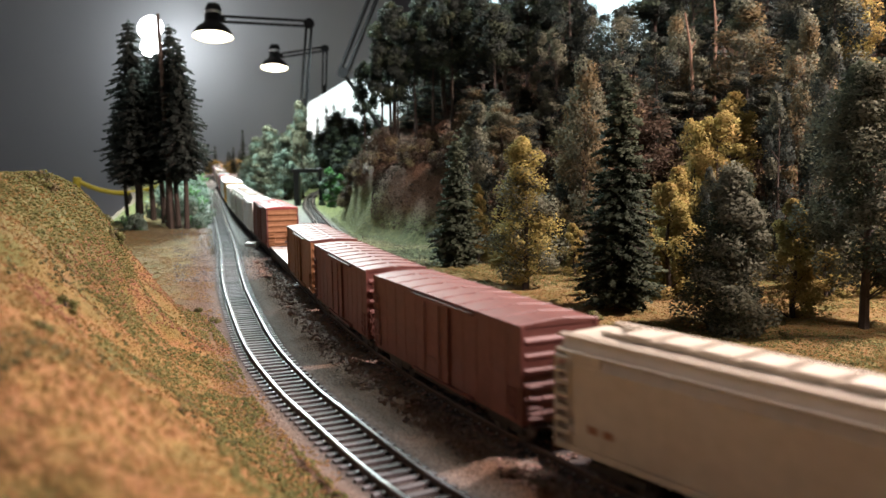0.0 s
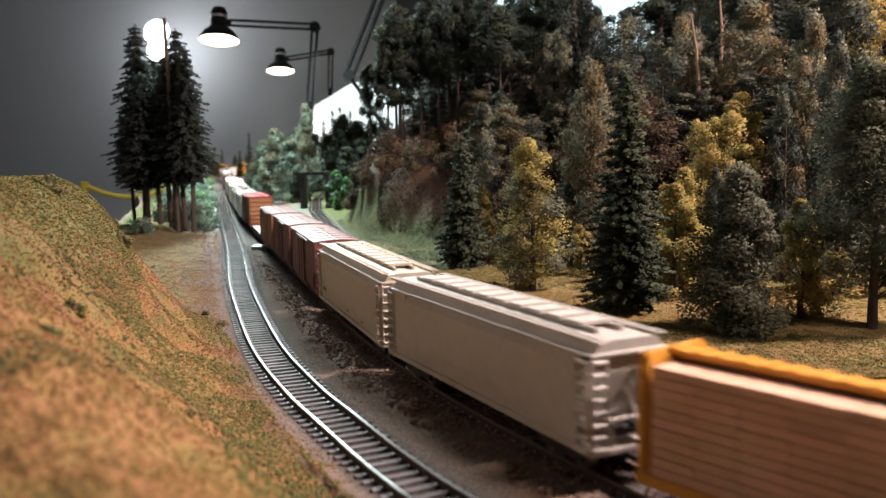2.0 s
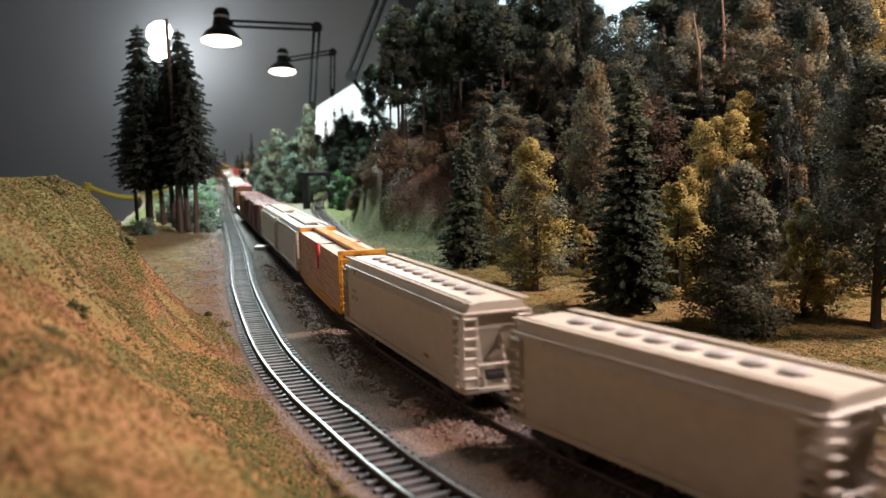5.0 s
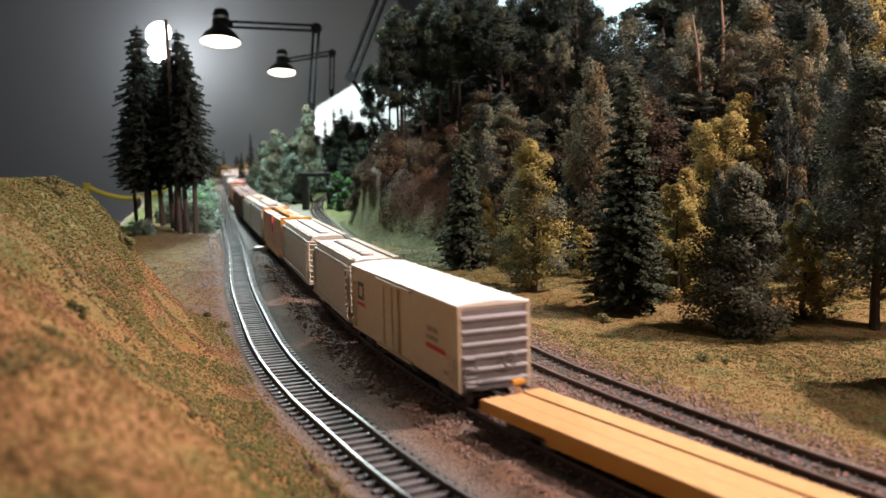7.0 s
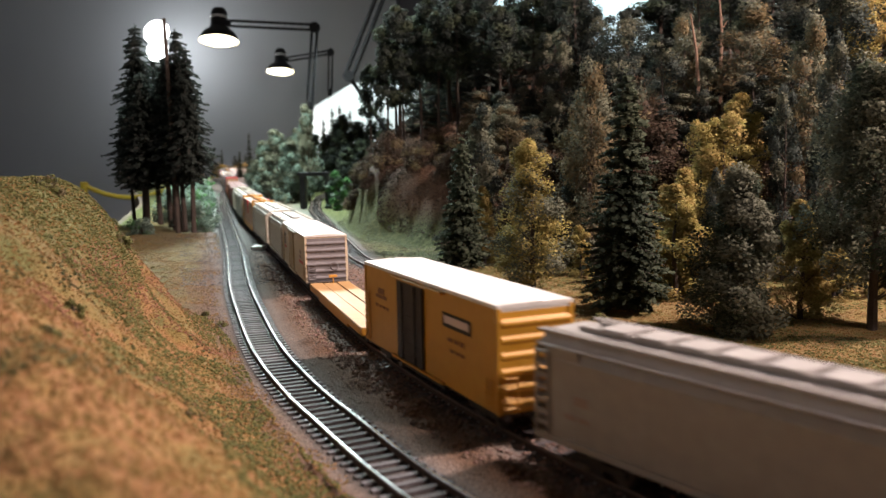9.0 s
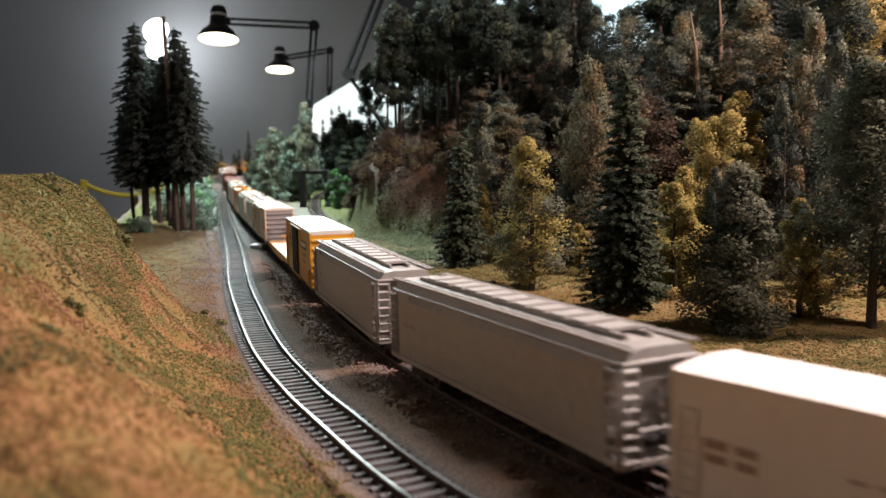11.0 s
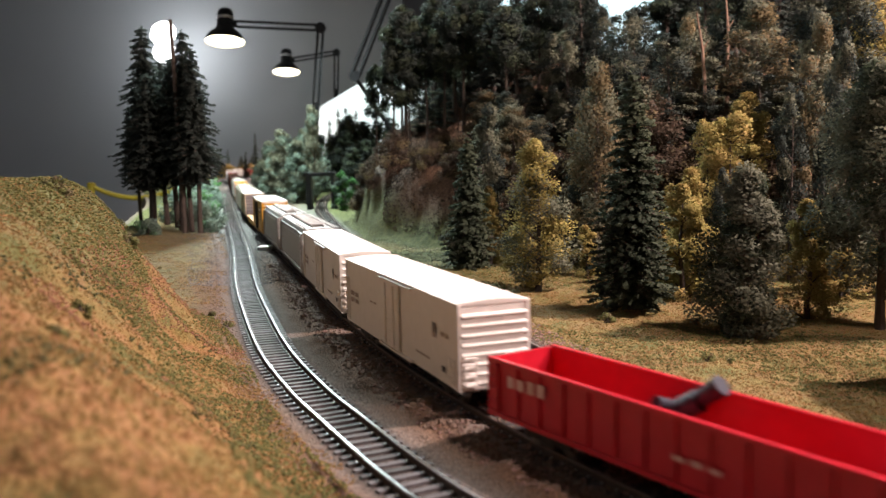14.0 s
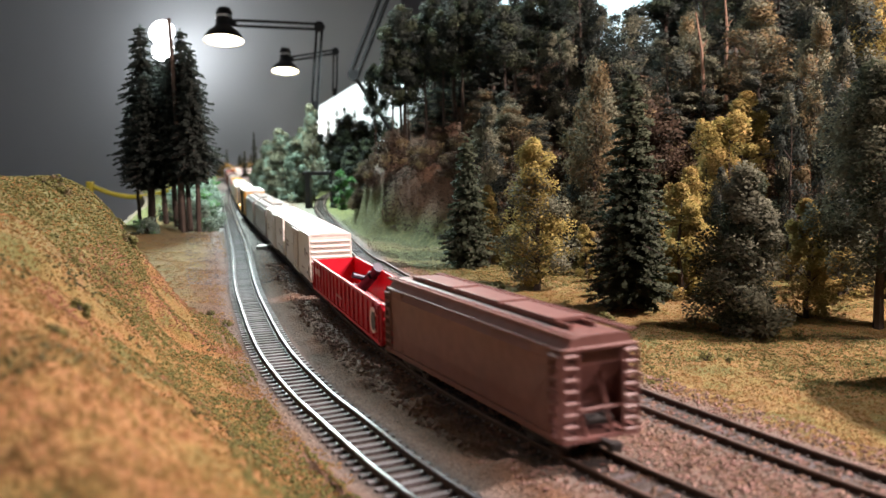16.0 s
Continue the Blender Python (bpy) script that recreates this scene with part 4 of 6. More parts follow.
def gondola(L=0.238, W=0.036, top=0.0345, sill=0.0105):
    car = tagged(empty("gondola_car"), "bright red open gondola with pale lettering", "railway car")
    h, e, r = W / 2, L / 2, M["gonred"]
    part("floor_plate", boxes((-e, e, -h, h, sill, sill + 0.002)), r, car)
    for sy in (-1, 1):
        part("side_wall", boxes((-e, e, min(sy * h, sy * (h - 0.0012)), max(sy * h, sy * (h - 0.0012)), sill + 0.002, top)), r, car)
        part("top_chord", boxes((-e, e, sy * h - 0.0011 - 0.0003 * sy, sy * h + 0.0011 - 0.0003 * sy, top - 0.0016, top + 0.0004), bevel=0.0004), r, car)
        part("side_sill", boxes((-e, e, sy * h - 0.001, sy * h + 0.001, sill - 0.0008, sill + 0.0012)), r, car)
        bm = bmesh.new()
        for x in np.linspace(-e + 0.006, e - 0.006, 17):
            box(bm, x - 0.0009, x + 0.0009, min(sy * h, sy * (h + 0.0011)), max(sy * h, sy * (h + 0.0011)), sill + 0.001, top - 0.0014)
        part("side_ribs", bm, r, car)
    for sgn in (-1, 1):
        part("end_wall", boxes((sgn * e - 0.0007, sgn * e + 0.0007, -h, h, sill, top - 0.0004)), r, car)
        bm = bmesh.new()
        corrugated_end(bm, sgn * e, sgn, W * 0.94, sill + 0.001, top - 0.001, 4)
        part("end_ribs", bm, r, car)
        for sy in (-1, 1):
            ladder(car, sgn * (e - 0.005), sy * (h + 0.0014), sill + 0.002, top - 0.003, 5, 0.006, "x", r)
    y = h + 0.0013
    words(car, 0.080, 0.106, 0.0245, y, 4, "faint_mark", 0.0056)
    words(car, -0.006, 0.016, 0.0195, y, 3, "faint_mark", 0.0022)
    # the pale disc with a dark notch near the tail end
    m = Matrix.Translation((-e + 0.016, h + 0.0012, 0.0225)) @ Euler((radians(-90), 0, 0)).to_matrix().to_4x4()
    part("emblem_disc", lathe(bmesh.new(), [(0.0001, 0.0004), (0.0080, 0.0004), (0.0080, 0)], m, 24), M["pale_mark"], car)
    m = Matrix.Translation((-e + 0.0135, h + 0.0016, 0.0225)) @ Euler((radians(-90), 0, 0)).to_matrix().to_4x4()
    part("emblem_notch", lathe(bmesh.new(), [(0.0001, 0.0003), (0.0056, 0.0003), (0.0056, 0)], m, 20), M["dark_mark"], car)
    # the load lies on the floor and goes with the car
    bm = rods(((0.050, -0.006, sill + 0.006), (0.030, -0.012, sill + 0.020), 0.0042, None, 12), ((0.033, -0.012, sill + 0.018), (0.022, -0.0145, sill + 0.027), 0.0030, 0.0040, 12), ((0.040, -0.010, sill + 0.016), (0.038, 0.002, sill + 0.020), 0.0022, None, 10))
    part("scrap_load", bm, M["blue_metal"], car, "dark blue-grey metal scrap leaning in the car")
    part("scrap_tip", rods(((0.052, -0.004, sill + 0.008), (0.057, -0.001, sill + 0.004), 0.0040, 0.0030, 10), ((0.043, 0.006, sill + 0.004), (0.032, 0.004, sill + 0.012), 0.0030, None, 10)), M["endgrey"], car, "grey scrap end")
    # white blocks added in place of a bright patch inside the car
    part("bright_patch", boxes((-0.105, -0.060, -0.015, 0.000, sill + 0.002, sill + 0.019), (-0.085, -0.035, -0.012, 0.008, sill + 0.002, sill + 0.010), bevel=0.002), M["white"], car, "white shape added in the car for a bright patch")
    part("underframe", boxes((-e + 0.004, e - 0.004, -0.004, 0.004, sill - 0.003, sill), (-0.05, 0.05, -h + 0.002, h - 0.002, sill - 0.0025, sill)), M["under"], car)
    add_trucks(car, L)
    return car


TRAIN = []  # car, place of its centre along the line at 0 s, length


def couple(car, s, L):
    car["group"] = "cars of the freight train"
    TRAIN.append((car, s, L))
    return car


def build_train():
    c = couple(hopper(0.185, "hopbrown", top=0.0515, sill=0.0105, label="brown covered hopper with ribbed sides, last car of the train", ribs=0, hatches=3, fill=0.47), -2.942, 0.185)
    couple(gondola(), -2.722, 0.238)
    for s in (-2.474, -2.249):
        c = couple(boxcar(0.201, "reefer", top=0.0535, sill=0.0105, door_w=0.030, label="cream-white refrigerator car with faded lettering", ribs=8, side_ribs=False, name="refrigerator_car"), s, 0.201)
        y = 0.0186
        words(c, 0.070, 0.090, 0.0300, y, 2, "grey_mark", 0.0030), words(c, 0.070, 0.090, 0.0255, y, 2, "grey_mark", 0.0030)
        mark(c, -0.072, -0.067, 0.0335, 0.0385, y, "dark_mark"), mark(c, -0.072, -0.067, 0.0310, 0.0335, y, "grey_mark"), words(c, -0.089, -0.078, 0.0335, y, 2, "grey_mark", 0.0022)
        words(c, -0.062, -0.040, 0.0180, y, 4, "grey_mark", 0.0014), words(c, -0.085, -0.078, 0.0160, y, 1, "dark_mark", 0.0030)
        words(c, 0.030, 0.046, 0.0315, y, 2, "grey_mark", 0.0012)
    c = couple(hopper(0.20, "hopper_dark", label="grey covered hopper with a row of roof hatches", hatches=11), -2.028, 0.20)
    words(c, 0.07, 0.085, 0.030, 0.0184, 2, "grey_mark", 0.002)
    c = couple(hopper(0.20, "hopper_dark", label="grey covered hopper with a row of roof hatches", hatches=9), -1.80, 0.20)
    words(c, 0.070, 0.082, 0.028, 0.0184, 1, "grey_mark", 0.004), words(c, 0.070, 0.084, 0.022, 0.0184, 2, "grey_mark", 0.002)
    c = couple(boxcar(0.175, "yellow", roof="silver", door="blackdoor", top=0.0585, sill=0.0105, door_w=0.036, door_x=0.012, label="yellow boxcar with a black door and silver roof", ribs=6, side_ribs=False, crown=0.35), -1.586, 0.175)
    for sgn in (-1, 1):
        part("end_cap", boxes((sgn * 0.0875 - 0.0004, sgn * 0.0875 + 0.0022, -0.0182, 0.0182, 0.0500, 0.0572), bevel=0.0004), M["silver"], c, "silver upper end")
    mark(c, -0.062, -0.030, 0.0395, 0.0465, 0.0184, "blackdoor"), mark(c, -0.060, -0.032, 0.0415, 0.0452, 0.0186, "pale_mark")
    words(c, -0.055, -0.035, 0.033, 0.0184, 3, "boxrust", 0.0022), words(c, -0.055, -0.038, 0.028, 0.0184, 3, "boxrust", 0.0018)
    mark(c, 0.054, 0.064, 0.0420, 0.0455, 0.0184, "boxrust"), mark(c, 0.050, 0.068, 0.0395, 0.0415, 0.0184, "boxrust"), words(c, 0.046, 0.070, 0.0340, 0.0184, 4, "boxrust", 0.002)
    couple(flatcar(0.205), -1.378, 0.205)
    c = couple(boxcar(0.175, "cream", roof="reefer", end="endgrey", top=0.0535, sill=0.0112, door_w=0.030, door_x=0.010, label="cream boxcar with grey ribbed ends and red stripes", ribs=6, side_ribs=False), -1.171, 0.175)
    y = 0.0184
    mark(c, 0.0725, 0.0750, 0.0320, 0.0430, y, "dark_mark"), mark(c, 0.0625, 0.0725, 0.0405, 0.0430, y, "dark_mark"), mark(c, 0.0625, 0.0725, 0.0320, 0.0342, y, "dark_mark"), mark(c, 0.0625, 0.0650, 0.0342, 0.0405, y, "dark_mark")
    mark(c, 0.0600, 0.0770, 0.0282, 0.0302, y, "red_mark")
    words(c, -0.062, -0.046, 0.0340, y, 2, "grey_mark", 0.0030), words(c, -0.062, -0.046, 0.0300, y, 3, "grey_mark", 0.0024), mark(c, -0.072, -0.046, 0.0255, 0.0278, y, "red_mark"), words(c, -0.075, -0.068, 0.0165, y, 1, "grey_mark", 0.002)
    couple(hopper(0.145, "hopper_tan", label="short tan covered hopper with round roof hatches", trough=False, hatches=8), -0.997, 0.145)
    c = couple(hopper(0.205, "hopper_tan", label="tan covered hopper with round roof hatches", trough=False, hatches=11), -0.782, 0.205)
    words(c, 0.072, 0.086, 0.033, 0.0184, 1, "grey_mark", 0.002), words(c, 0.068, 0.086, 0.028, 0.0184, 2, "grey_mark", 0.003), words(c, -0.06, -0.05, 0.0185, 0.0184, 1, "rust_spot", 0.002)
    couple(lumber_car(0.22), -0.545, 0.22)
    c = couple(hopper(0.19, "hopper", label="pale grey covered hopper with rust stains", hatches=10), -0.32, 0.19)
    c = couple(hopper(0.19, "hopper_tan", label="off-white covered hopper with rust stains", hatches=9), -0.115, 0.19)
    words(c, 0.065, 0.080, 0.020, 0.0184, 2, "rust_spot", 0.003), words(c, -0.01, -0.004, 0.017, 0.0184, 1, "rust_spot", 0.002), words(c, -0.050, -0.045, 0.016, 0.0184, 1, "rust_spot", 0.002)
    couple(boxcar(0.165, "boxbrown", label="dark red-brown boxcar with ribbed ends"), 0.083, 0.165)
    couple(boxcar(0.160, "boxbrown", label="dark red-brown boxcar with ribbed ends"), 0.262, 0.160)
    couple(boxcar(0.155, "boxrust", roof="boxbrown", label="rust-orange boxcar with a brown roof"), 0.440, 0.155)
    couple(flatcar(0.160, body="under", deck="silver"), 0.618, 0.160)
    couple(boxcar(0.175, "boxbrown", roof="boxred", end="boxrust", top=0.058, label="tall red-brown boxcar with tan ends"), 0.806, 0.175)
    white = boxcar(0.165, "white", label="white boxcar far up the train")
    couple(white, 0.995, 0.165)
    grey = hopper(0.165, "hopper", label="pale covered hopper far up the train", hatches=8)
    couple(grey, 1.178, 0.165)
    gold = boxcar(0.165, "yellow", roof="silver", top=0.058, label="yellow-orange boxcar with a pale roof")
    red = boxcar(0.165, "boxred", label="red boxcar far up the train")
    s = 1.178
    couple(gold, 1.75, 0.165), couple(red, 2.50, 0.165)
    plan = {1.36: grey, 1.55: white, 1.94: white, 2.12: white, 2.31: grey, 2.69: white, 2.87: grey, 3.05: gold, 3.24: white, 3.43: grey, 3.62: white, 3.80: grey, 3.99: red, 4.18: white, 4.36: grey, 4.55: white, 4.74: gold}
    for s, src in plan.items():
        couple(copy_thing(src, Matrix()), s, 0.165)


def on_line(s, L):
    a, b = s - 0.36 * L, s + 0.36 * L
    p, q = Vector((np.interp(a, S, MX), np.interp(a, S, MY))), Vector((np.interp(b, S, MX), np.interp(b, S, MY)))
    m, d = (p + q) / 2, q - p
    return pose(m.x, m.y, 0, 0, 0, math.degrees(math.atan2(d.y, d.x)))


build_train()


# ---- lamps and the far end of the room ----
def desk_lamp(head, r, joint, foot, warm, label):
    thing = tagged(empty("desk_lamp"), label, "lamp", "swing-arm lamps over the layout")
    m = Matrix.Translation(head) @ Euler((radians(-13), 0, 0)).to_matrix().to_4x4() @ Matrix.Diagonal((1, 1, 1.2, 1))
    k = r / 0.085
    shade = part("shade", lathe(bmesh.new(), [(0.085 * k, 0.0), (0.080 * k, 0.012 * k), (0.066 * k, 0.030 * k), (0.040 * k, 0.048 * k), (0.034 * k, 0.060 * k), (0.033 * k, 0.105 * k), (0.026 * k, 0.118 * k), (0.012 * k, 0.122 * k), (0.0005, 0.123 * k)], m, 28), M["black"], thing, "black enamelled shade", True)
    part("reflector", lathe(bmesh.new(), [(0.083 * k, 0.001), (0.078 * k, 0.012 * k), (0.062 * k, 0.030 * k), (0.036 * k, 0.046 * k)], m, 28), M["chrome"], shade)
    part("bulb", lathe(bmesh.new(), [(0.0005, -0.006 * k), (0.045 * k, -0.004 * k), (0.072 * k, 0.003 * k), (0.076 * k, 0.012 * k), (0.05 * k, 0.03 * k)], m, 24), M["bulb" if warm else "bulb_white"], shade, "glowing bulb")
    part("vent_ring", lathe(bmesh.new(), [(0.0345 * k, 0.082 * k), (0.0365 * k, 0.086 * k), (0.0345 * k, 0.090 * k)], m, 20), M["chrome"], shade)
    head, joint, foot = Vector(head), Vector(joint), Vector(foot)
    side = Vector((0, 0, 0.011))
    top = head + Vector((0.040 * k, 0, 0.075 * k))
    part("bracket", rods((head + Vector((0.02 * k, 0, 0.08 * k)), top, 0.007), (top + Vector((0, -0.01, 0)), top + Vector((0, 0.01, 0)), 0.014, None, 12)), M["black"], thing)
    part("upper_arm", rods((top + side, joint + side, 0.0055), (top - side, joint - side, 0.0055)), M["black"], thing)
    part("elbow", rods((joint + Vector((0, -0.012, 0)), joint + Vector((0, 0.012, 0)), 0.022, None, 14), (joint + side, joint - side, 0.012)), M["black"], thing)
    dx = Vector((0.011, 0, 0))
    part("lower_arm", rods((joint + dx, foot + dx, 0.0055), (joint - dx, foot - dx, 0.0055)), M["black"], thing)
    part("clamp", rods((foot + Vector((0, 0, 0.02)), foot - Vector((0, 0, 0.06)), 0.014, None, 12), (foot - Vector((0, 0, 0.06)), Vector((foot.x, foot.y, ground_z(foot.x, foot.y) - 0.01)), 0.009)), M["black"], thing)
    return thing


desk_lamp(LAMP_A, 0.085, (-0.508, 3.70, 0.651), (-0.544, 3.72, 0.326), True, "black swing-arm desk lamp, lit, warm white")
desk_lamp(LAMP_B, 0.085, (-0.640, 5.32, 0.735), (-0.655, 5.34, 0.50), True, "small black swing-arm lamp, lit, warm yellow")


def reflector_lamp(p):
    thing = tagged(empty("work_lamp"), "bare bright reflector lamp near the grey wall, overexposed", "lamp")
    for i, (dx, dz, r) in enumerate(((0.0, 0.055, 0.082), (0.0, -0.060, 0.071))):
        m = Matrix.Translation(p + Vector((dx, -0.02, dz))) @ Euler((radians(75), 0, 0)).to_matrix().to_4x4()
        part("lit_bulb", lathe(bmesh.new(), [(0.0005, 0.03), (r * 0.6, 0.026), (r, 0.0), (r * 0.8, -0.03), (r * 0.35, -0.06)], m, 22), M["bulb_white"], thing, "white glowing bulb", True)
    part("stand", rods((p + Vector((0, 0.06, 0.06)), Vector((p.x, p.y + 0.06, -1.05)), 0.012), (p + Vector((0, 0.06, 0.06)), p + Vector((0, 0.0, 0.06)), 0.010)), M["black"], thing)


reflector_lamp(LAMP_D)


def arm_c():
    thing = tagged(empty("lamp_arm"), "black swing arm of a lamp whose head is hidden behind trees", "lamp", "swing-arm lamps over the layout")
    a, b = Vector((-0.262, 2.60, 0.352)), Vector((-0.135, 2.60, 0.64))
    dx = Vector((0.010, 0, -0.004))
    part("upper_arm", rods((a + dx, b + dx, 0.0066), (a - dx, b - dx, 0.0066)), M["black"], thing)
    part("elbow", rods((a + Vector((0, -0.008, 0)), a + Vector((0, 0.008, 0)), 0.016, None, 12)), M["black"], thing)
    part("lower_arm", rods((a, Vector((-0.10, 2.72, ground_z(-0.10, 2.72) - 0.005)), 0.006)), M["black"], thing)


arm_c()


def far_end():
    # white foam board standing behind the far trees
    bm = bmesh.new()
    pts = [(-0.60, 0.25), (-0.56, 0.345), (-0.40, 0.435), (-0.30, 0.46), (0.12, 0.44), (0.12, 0.0), (-0.60, 0.0)]
    a = [bm.verts.new((x, 4.0, z)) for x, z in pts]
    b = [bm.verts.new((x, 4.03, z)) for x, z in pts]
    bm.faces.new(a), bm.faces.new(b[::-1])
    for i in range(len(pts)):
        bm.faces.new((a[i], b[i], b[(i + 1) % len(pts)], a[(i + 1) % len(pts)]))
    bmesh.ops.recalc_face_normals(bm, faces=bm.faces)
    tagged(part("foam_board", bm, M["foam_white"]), "brightly lit white foam board standing behind trees", "board")
    tagged(part("backdrop", boxes((0.02, 1.3, 2.75, 2.77, 0.0, 0.85)), M["backdrop"]), "pale blue backdrop board behind the wooded hill", "backdrop", kind="structure")
    # timber portal over the branch track
    x, y = -0.296, 2.06
    th = tagged(empty("timber_portal"), "dark timber portal over the branch track", "portal")
    z = ground_z(x, y) - 0.004
    for sx in (-1, 1):
        part("post", boxes((x + sx * 0.027 - (0.008 if sx < 0 else 0.003), x + sx * 0.027 + 0.004, y - 0.004, y + 0.03, z, z + 0.082)), M["portal"], th)
    part("lintel", boxes((x - 0.040, x + 0.034, y - 0.006, y + 0.03, z + 0.082, z + 0.090)), M["portal"], th)
    # yellow rope between posts beyond the table
    th = tagged(empty("rope_barrier"), "yellow plastic rope barrier hung between posts", "barrier")
    p0, p1 = Vector((-1.222, 3.0, 0.034)), Vector((-0.90, 3.0, 0.035))
    bm = bmesh.new()
    last = None
    for i in range(17):
        t = i / 16
        q = p0.lerp(p1, t) - Vector((0, 0, 0.045 * 4 * t * (1 - t)))
        if last:
            rod(bm, last, q, 0.008, None, 8)
        last = q
    part("rope", bm, M["yellow_rope"], th)
    for p in (p0, p1):
        part("post", rods((p + Vector((0, 0, 0.012)), (p.x - 0.012, p.y, -0.06), 0.014, 0.012, 10)), M["yellow_rope"], th)
        part("pole", rods(((p.x - 0.012, p.y, -0.06), (p.x - 0.012, p.y, -1.05), 0.014, None, 10), ((p.x - 0.012, p.y, -1.03), (p.x - 0.012, p.y, -1.05), 0.12, None, 20)), M["black"], th)
    # small trackside pieces
    th = tagged(empty("switch_stand"), "small dark switch stand beside the siding", "switch stand")
    sx, sy = -0.66, 2.52
    part("post", rods(((sx, sy, ground_z(sx, sy) - 0.002), (sx, sy, 0.030), 0.004)), M["black"], th)
    part("box", boxes((sx - 0.008, sx + 0.008, sy - 0.006, sy + 0.006, ground_z(sx, sy) - 0.002, 0.012)), M["black"], th)
    sx, sy = -0.245, 1.17
    tagged(part("switch_machine", boxes((sx - 0.010, sx + 0.006, sy - 0.012, sy + 0.012, ground_z(sx, sy) - 0.002, 0.002), bevel=0.001), M["white"]), "small white switch machine beside the siding", "switch machine")


far_end()


# unseen blocker in the form of a shed, throws the meadow's right-hand shadow
def shadow_shed(x0, x1, y0, y1, top):
    th = tagged(empty("shed"), "small grey-brown shed out of view, added to cast a shadow on the meadow", "shed")
    z = -0.006
    part("wall", boxes((x0, x1, y0, y1, z, top - 0.012), bevel=0.0006), M["fascia"], th)
    bm = bmesh.new()
    ym = (y0 + y1) / 2
    extrude(bm, [(y0 - 0.004, top - 0.013), (ym, top - 0.0015), (y1 + 0.004, top - 0.013), (y1 + 0.004, top - 0.0115), (ym, top), (y0 - 0.004, top - 0.0115)], x0 - 0.004, x1 + 0.004)
    part("roof", bm, M["under"], th)
    part("door", boxes((x0 - 0.0008, x0, ym - 0.010, ym + 0.010, z, z + 0.048)), M["under"], th)


shadow_shed(0.262, 0.342, 0.385, 0.465, 0.108)


# ---- trees ----
def leaf_mesh(name, pts, size, rnd, material, parent):
    """Small tilted leaf flakes at the given places (with the way outwards there): two triangles each."""
    v, f, nn = [], [], []
    for (x, y, z), k, out in pts:
        a, b = rnd.uniform(0, 6.283), rnd.uniform(-1.0, 1.0)
        s = size * k * rnd.uniform(0.6, 1.4)
        ux, uy, uz = math.cos(a) * s, math.sin(a) * s, rnd.uniform(-0.5, 0.5) * s
        c = b * 1.2
        wx, wy, wz = -math.sin(a) * math.cos(c) * s * 0.7, math.cos(a) * math.cos(c) * s * 0.7, math.sin(c) * s * 0.7
        n = len(v)
        v += [(x - ux, y - uy, z - uz), (x + wx, y + wy, z + wz), (x + ux, y + uy, z + uz), (x - wx, y - wy, z - wz + 0.2 * s)]
        cross = Vector((ux, uy, uz)).cross(Vector((wx, wy, wz)))
        if cross.dot(out) > 0:
            f += [(n, n + 2, n + 1), (n, n + 3, n + 2)]
        else:
            f += [(n, n + 1, n + 2), (n, n + 2, n + 3)]
        face = cross.normalized() if cross.dot(out) > 0 else -cross.normalized()
        q = (out * 0.72 + face * 0.28).normalized()
        nn += [q] * 4
    ob = raw(name, v, f, material, parent, True)
    ob.data.normals_split_custom_set_from_vertices(nn)
    return ob


def trunk_mesh(parent, h, r, rnd, limbs=(), bend=0.01):
    bm = bmesh.new()
    pts = [Vector((rnd.uniform(-1, 1) * bend * h * (i > 0), rnd.uniform(-1, 1) * bend * h * (i > 0), h * i / 5)) for i in range(6)]
    for i in range(5):
        rod(bm, pts[i] - Vector((0, 0, 0.002)), pts[i + 1], r * (1 - 0.17 * i), r * (1 - 0.17 * (i + 1)), 7)
    for a, b, lr in limbs:
        rod(bm, a, b, lr, lr * 0.4, 4)
    return part("trunk", bm, M["bark"], parent)


